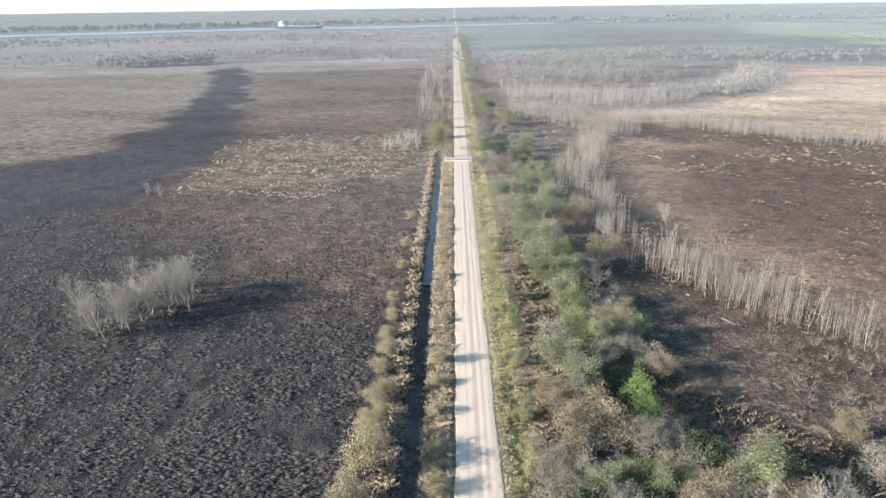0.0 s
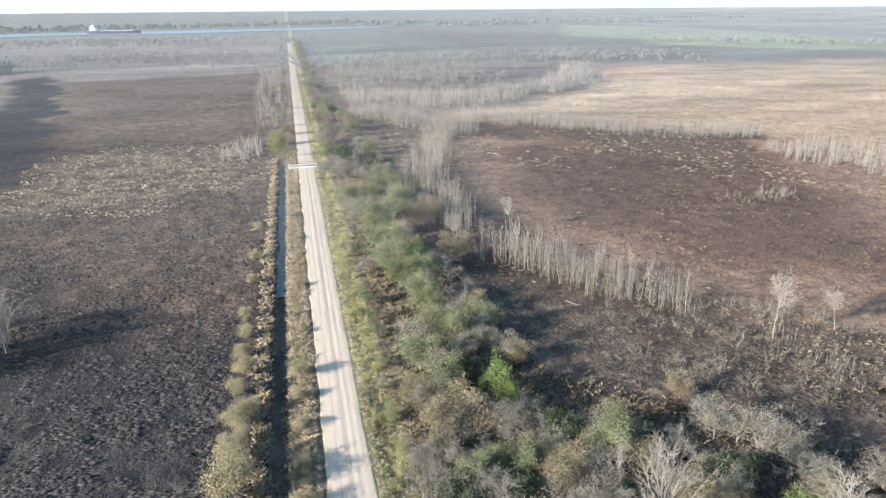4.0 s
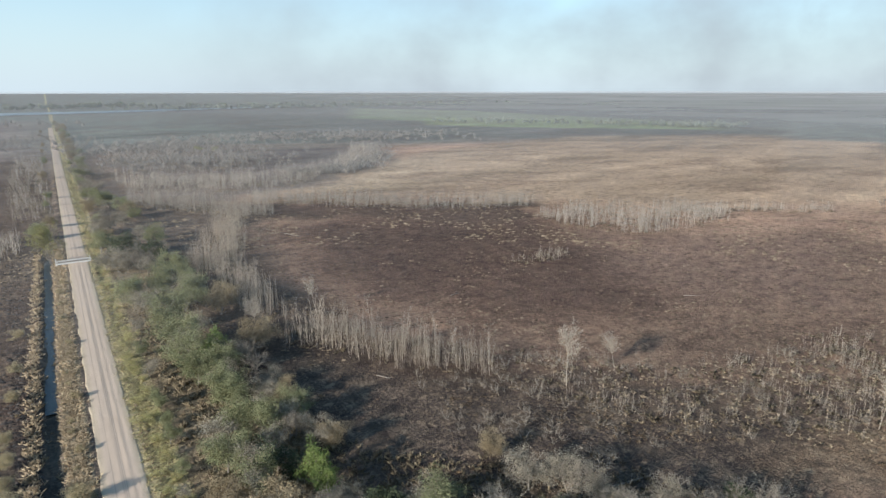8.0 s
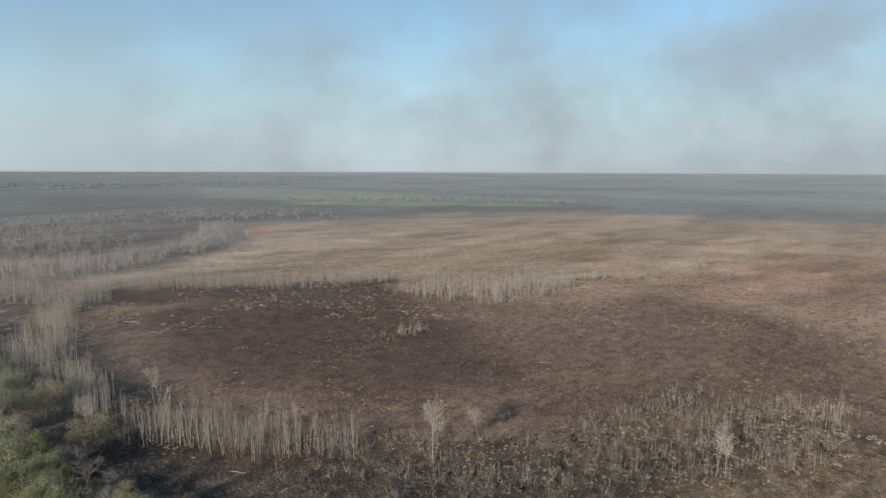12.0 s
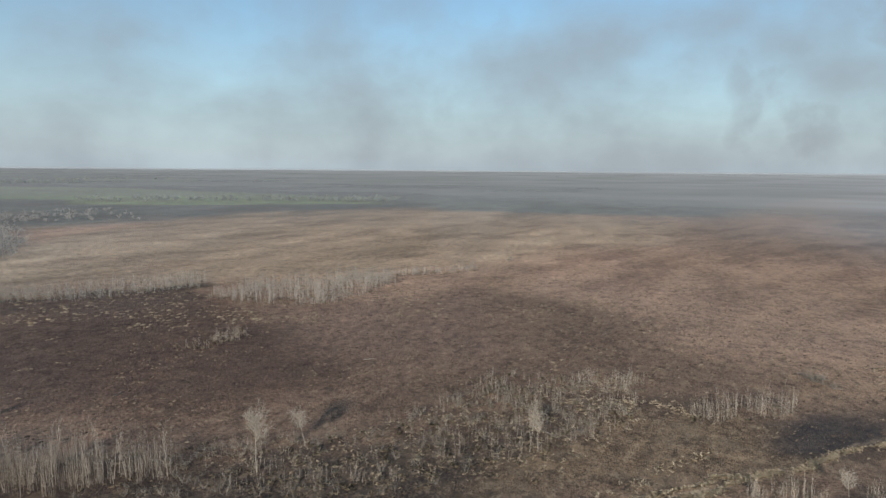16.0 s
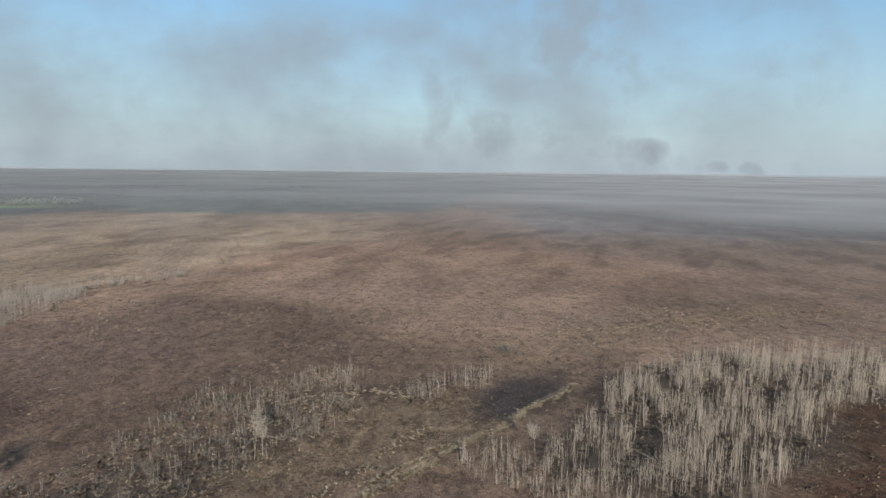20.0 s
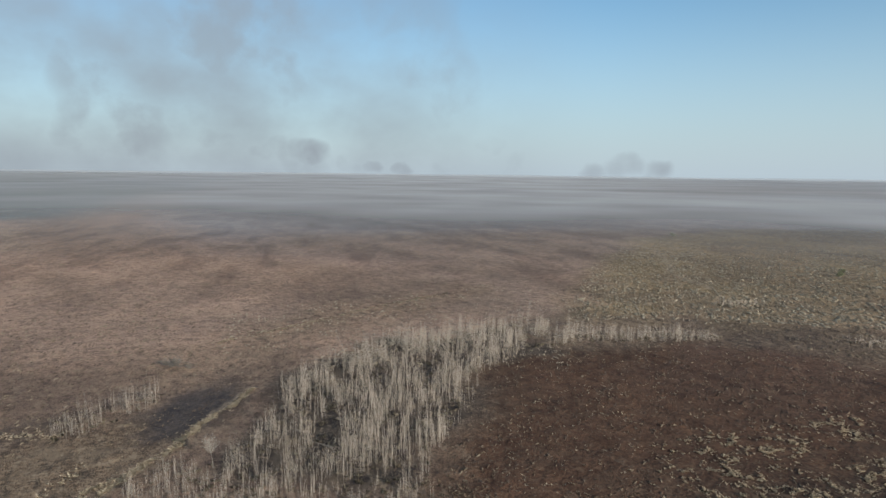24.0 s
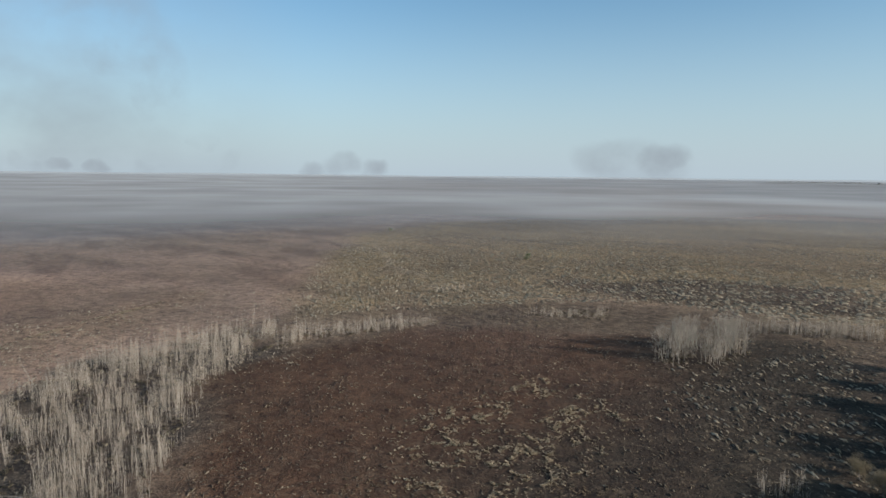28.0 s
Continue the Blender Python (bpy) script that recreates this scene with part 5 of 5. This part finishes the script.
stuff("straw_tussocks", lump_mesh("straw_tussocks", combed[::2], 0.05, 0.16, 68, M_STRAW, 12, 150), "pale straw ridges on the open marsh", "dry grass")
g = np.random.default_rng(33)


def strip(offset, half, y0, y1, count):
    y = y0 * (y1 / y0) ** g.random(count)
    return np.stack([road_x(y) + offset + g.normal(0, half, count), y], 1)


stuff("verge_grass", tuft_mesh("verge_grass", strip(5.0, 1.1, 40, 700, 13000), 0.17, 0.40, 6, 0.032, 21, M_GRASS), "yellow-green grass on the verge of the road", "grass")
stuff("bank_grass", tuft_mesh("bank_grass", strip(-5.25, 0.75, 40, 235, 6500), 0.34, 0.5, 8, 0.04, 22, M_BANK), "tall dry straw grass on the ditch bank", "grass")
stuff("bank_grass", tuft_mesh("bank_grass", strip(-10.3, 0.7, 40, 235, 1500), 0.5, 0.55, 7, 0.04, 23, M_BANK), "dry grass and weeds along the far ditch bank", "grass")
stuff("thicket_undergrowth", tuft_mesh("thicket_undergrowth", off_road(np.concatenate([
    fill_area([(11, 35), (72, 20), (66, 44), (48, 60), (30, 80), (26, 130), (14, 150)], 1.2, 44)])), 0.55, 0.5, 7, 0.035, 24, M_UNDER),
    "grey-brown undergrowth between the thicket trees", "undergrowth")

# ---- fallen logs ----
def make_log(seed, length):
    rand = random.Random(seed)
    sticks = Sticks()
    line = limb(rand, sticks, Vector((-length / 2, 0, 0.18)), Vector((1, 0, 0.02)), length, 0.10, 6, 0.05, 0.0)
    for i in (2, 3, 4, 5):
        p, d, r = line[i]
        limb(rand, sticks, p, turned(rand, d, 30, 60), length * 0.28, r * 0.5, 3, 0.15, 0.08)
    log = new("fallen_log")
    part("trunk", sticks.mesh("trunk", M_WOOD, 6), M_WOOD, log)
    return log


for i, (x, y, length, turn) in enumerate(((47.3, 93.8, 3.6, -50), (75.0, 212.0, 16.0, -60), (134.0, 94.0, 5.0, -30), (60.0, 48.5, 6.0, -15), (86.0, 128.0, 7.0, 20), (112.0, 38.0, 5.0, 60), (110.0, -30.0, 6.0, 30))):
    log = make_log(900 + i, length)
    log.matrix_basis = pose(x, y, float(ground_height(np.array([x]), np.array([y]))[0]), 0, 0, turn)
    tagged(log, "pale weathered fallen trunk on burnt ground", "log", "fallen logs")

# ---- cattle guard across the road ----
guard = new("cattle_guard")
for y in (212.6, 216.0):
    bm = box(bmesh.new(), 0.2, 9.0, y - 0.22, y + 0.22, -0.4, 0.66, 0.05)
    part("beam", bm, M_CONCRETE, guard, "pale concrete cross beam")
for i in range(7):
    bm = box(bmesh.new(), 0.6, 8.6, 212.98 + i * 0.4, 213.10 + i * 0.4, 0.30, 0.44, 0.02)
    part("rail", bm, M_WOOD, guard)
for x, y in ((0.1, 212.6), (0.1, 216.0), (9.1, 212.6), (9.1, 216.0)):
    bm = box(bmesh.new(), x - 0.16, x + 0.16, y - 0.16, y + 0.16, -0.4, 1.35, 0.03)
    part("post", bm, M_CONCRETE, guard)
tagged(guard, "pale cattle guard with two beams across the dirt road", "cattle guard")

# ---- bulk carrier on the river ----
def build_ship():
    ship = new("cargo_ship")
    L, B = 146.0, 22.0
    bm = bmesh.new()
    rows = []
    for u in np.linspace(0, 1, 17):
        x = (u - 0.5) * L
        w = B / 2 * min(1.0, 0.72 + u * 4) * (1 - max(0, (u - 0.82) / 0.18) ** 2.2 * 0.97)
        deck = 6.0 + (1.8 * max(0, (u - 0.86) / 0.14)) + (0.9 if u < 0.16 else 0)
        ring = [bm.verts.new((x + (3.0 if u == 1 else 0), s * w * k, z)) for s, k, z in ((-1, 1, deck), (-1, 0.96, 1.0), (-1, 0.86, -2), (1, 0.86, -2), (1, 0.96, 1.0), (1, 1, deck))]
        rows.append(ring)
    for a, b in zip(rows, rows[1:]):
        for i in range(6):
            bm.faces.new((a[i], b[i], b[(i + 1) % 6], a[(i + 1) % 6]))
    bm.faces.new(rows[0])
    bm.faces.new(rows[-1][::-1])
    bmesh.ops.recalc_face_normals(bm, faces=bm.faces)
    part("hull", bm, M_HULL, ship, "dark blue steel hull")
    for i in range(6):
        x = -36 + i * 16.5
        part("hatch_cover", box(bmesh.new(), x, x + 12.5, -7, 7, 5.9, 7.6, 0.3), M_DECK, ship, "pale steel hatch cover")
    house = part("deckhouse", box(bmesh.new(), -64, -47, -9.5, 9.5, 6.0, 14.0, 0.2), M_WHITE, ship, "white deckhouse")
    upper = part("bridge_deck", box(bmesh.new(), -62.5, -50, -8.0, 8.0, 14.0, 18.5, 0.2), M_WHITE, ship, "white upper deckhouse")
    wheel = part("wheelhouse", box(bmesh.new(), -58, -49.5, -11, 11, 18.5, 21.5, 0.2), M_WHITE, ship, "white wheelhouse with wings")
    for k in range(6):
        part("window", box(bmesh.new(), -49.45, -49.40, -9.4 + k * 3.2, -7.0 + k * 3.2, 19.3, 20.8), M_GLASS, wheel)
    for z in (8.0, 11.0, 15.5):
        for k in range(4):
            part("window", box(bmesh.new(), -62 + k * 3.8, -60.4 + k * 3.8, -9.56 if z < 14 else -8.06, -9.51 if z < 14 else -8.01, z, z + 1.1), M_GLASS, house if z < 14 else upper)
    part("funnel", box(bmesh.new(), -68, -64.5, -2.4, 2.4, 6.5, 19.0, 0.5), M_FUNNEL, ship, "dull blue funnel")
    sticks = Sticks()
    sticks.add((-54, 0, 21.4), (-54, 0, 29), 0.35, 0.2)
    sticks.add((-54, -2.5, 26), (-54, 2.5, 26), 0.2, 0.2)
    part("mast", sticks.mesh("mast", M_WHITE, 6), M_WHITE, ship)
    sticks = Sticks()
    sticks.add((66, 0, 6.5), (66, 0, 17), 0.4, 0.2)
    part("foremast", sticks.mesh("foremast", M_WHITE, 6), M_WHITE, ship)
    ship.matrix_basis = pose(-352, 1636, 1.6, 0, 0, -8) @ Matrix.Scale(0.77, 4)
    tagged(ship, "dark-hulled cargo ship with white deckhouse on the river", "ship")


build_ship()

# ---- far buildings and far woods ----
def build_shed(x, y, w, d, h, turn):
    shed = new("warehouse")
    part("wall", box(bmesh.new(), -w / 2, w / 2, -d / 2, d / 2, -2, h), M_SHEET, shed)
    bm = bmesh.new()
    vs = [bm.verts.new(p) for p in ((-w / 2 - 1, -d / 2 - 1, h), (w / 2 + 1, -d / 2 - 1, h), (w / 2 + 1, d / 2 + 1, h), (-w / 2 - 1, d / 2 + 1, h),
                                    (-w / 2 - 1, 0, h * 1.35), (w / 2 + 1, 0, h * 1.35))]
    for f in ((0, 1, 5, 4), (2, 3, 4, 5), (0, 4, 3), (1, 2, 5), (0, 3, 2, 1)):
        bm.faces.new([vs[i] for i in f])
    part("roof", bm, M_SHEET, shed)
    shed.matrix_basis = pose(x, y, float(far_rise(np.hypot(x, y))), 0, 0, turn)
    tagged(shed, "far white metal warehouse near the horizon", "warehouse", "far warehouses")


for a, r, w in ((87.0, 4300, 26), (86.5, 4350, 12), (147.2, 4300, 60), (148.4, 4350, 40), (146.2, 4320, 40), (145.2, 4380, 30)):
    build_shed(r * math.sin(radians(a)), r * math.cos(radians(a)), w, 18, 5, -a)


def woods(name, line, half, count, high, size, seed, label, material=M_WOODS):
    """A belt of far trees: crowns of small clumps on short trunks."""
    g = np.random.default_rng(seed)
    pts = np.array(line, float)
    seg = g.integers(0, len(pts) - 1, count)
    t = g.random(count)[:, None]
    p = pts[seg] * (1 - t) + pts[seg + 1] * t + g.normal(0, half, (count, 2))
    z = far_rise(np.hypot(p[:, 0], p[:, 1]))
    h = high * g.uniform(0.5, 1.2, count)
    leaves = 34
    c = np.repeat(np.column_stack([p, z + h * 0.62]), leaves, 0) + g.normal(0, 1, (count * leaves, 3)) * np.repeat(h, leaves)[:, None] * np.array([0.24, 0.24, 0.2])
    n = len(c)
    u = g.normal(0, 1, (n, 3))
    u /= np.linalg.norm(u, axis=1, keepdims=True)
    w = np.cross(u, g.normal(0, 1, (n, 3)))
    w /= np.linalg.norm(w, axis=1, keepdims=True)
    s = size * g.uniform(0.5, 1.2, n)[:, None]
    quad = np.stack([c - u * s, c + w * s * 0.6, c + u * s, c - w * s * 0.6], 1).reshape(-1, 3)
    v2, q2 = tube_arrays(np.column_stack([p, z - 0.5]), np.column_stack([p, z + h * 0.6]), h * 0.02, h * 0.012, 4)
    verts = np.concatenate([quad, v2])
    faces = np.concatenate([np.arange(n * 4).reshape(-1, 4), q2 + n * 4])
    stuff(name, mesh_from(name, verts, faces, material), label, "woodland")


woods("far_woods", [(-300, 600), (-225, 640)], 9, 60, 10, 1.2, 1, "dark clump of trees on the far marsh")
woods("far_woods", [(-500, 700), (-120, 760), (-15, 720)], 45, 800, 5, 0.6, 8, "pale leafless woods on the far marsh", M_GREYWOODS)
woods("far_woods", [(30, 640), (200, 690), (380, 640)], 40, 500, 4.5, 0.6, 9, "pale leafless woods on the far marsh", M_GREYWOODS)
woods("far_woods", [(-1500, 1420), (-900, 1720), (-300, 1950), (300, 2300)], 30, 420, 13, 3.0, 2, "blue-grey belt of woods across the river")
woods("far_woods", [(250, 1900), (800, 1900), (1400, 1700)], 40, 260, 13, 3.0, 3, "far belt of woods on the plain")
woods("far_woods", [(560, 900), (760, 640), (820, 540)], 14, 130, 8, 1.6, 4, "trees along the far green field")
woods("far_woods", [(120, 388), (158, 370), (184, 392), (226, 446), (262, 540)], 7, 260, 6.0, 0.5, 10, "pale hooked row of leafless trees on the marsh", M_GREYWOODS)
woods("far_woods", [(45, 590), (100, 640), (130, 560), (110, 450), (50, 480)], 22, 420, 6, 0.55, 11, "pale leafless woods on the far marsh", M_GREYWOODS)
woods("far_woods", [(-1000, 900), (-500, 1100), (-60, 1150)], 70, 800, 7, 1.1, 5, "grey woods on the far marsh", M_GREYWOODS)
woods("far_woods", [(1500, 1500), (3200, 600), (3900, -300)], 90, 420, 11, 3.0, 6, "low dark woods at the horizon")
woods("far_woods", [(700, -3700), (300, -3500), (-700, -3200)], 60, 800, 12, 4.0, 7, "low dark woods at the horizon", M_GREYWOODS)
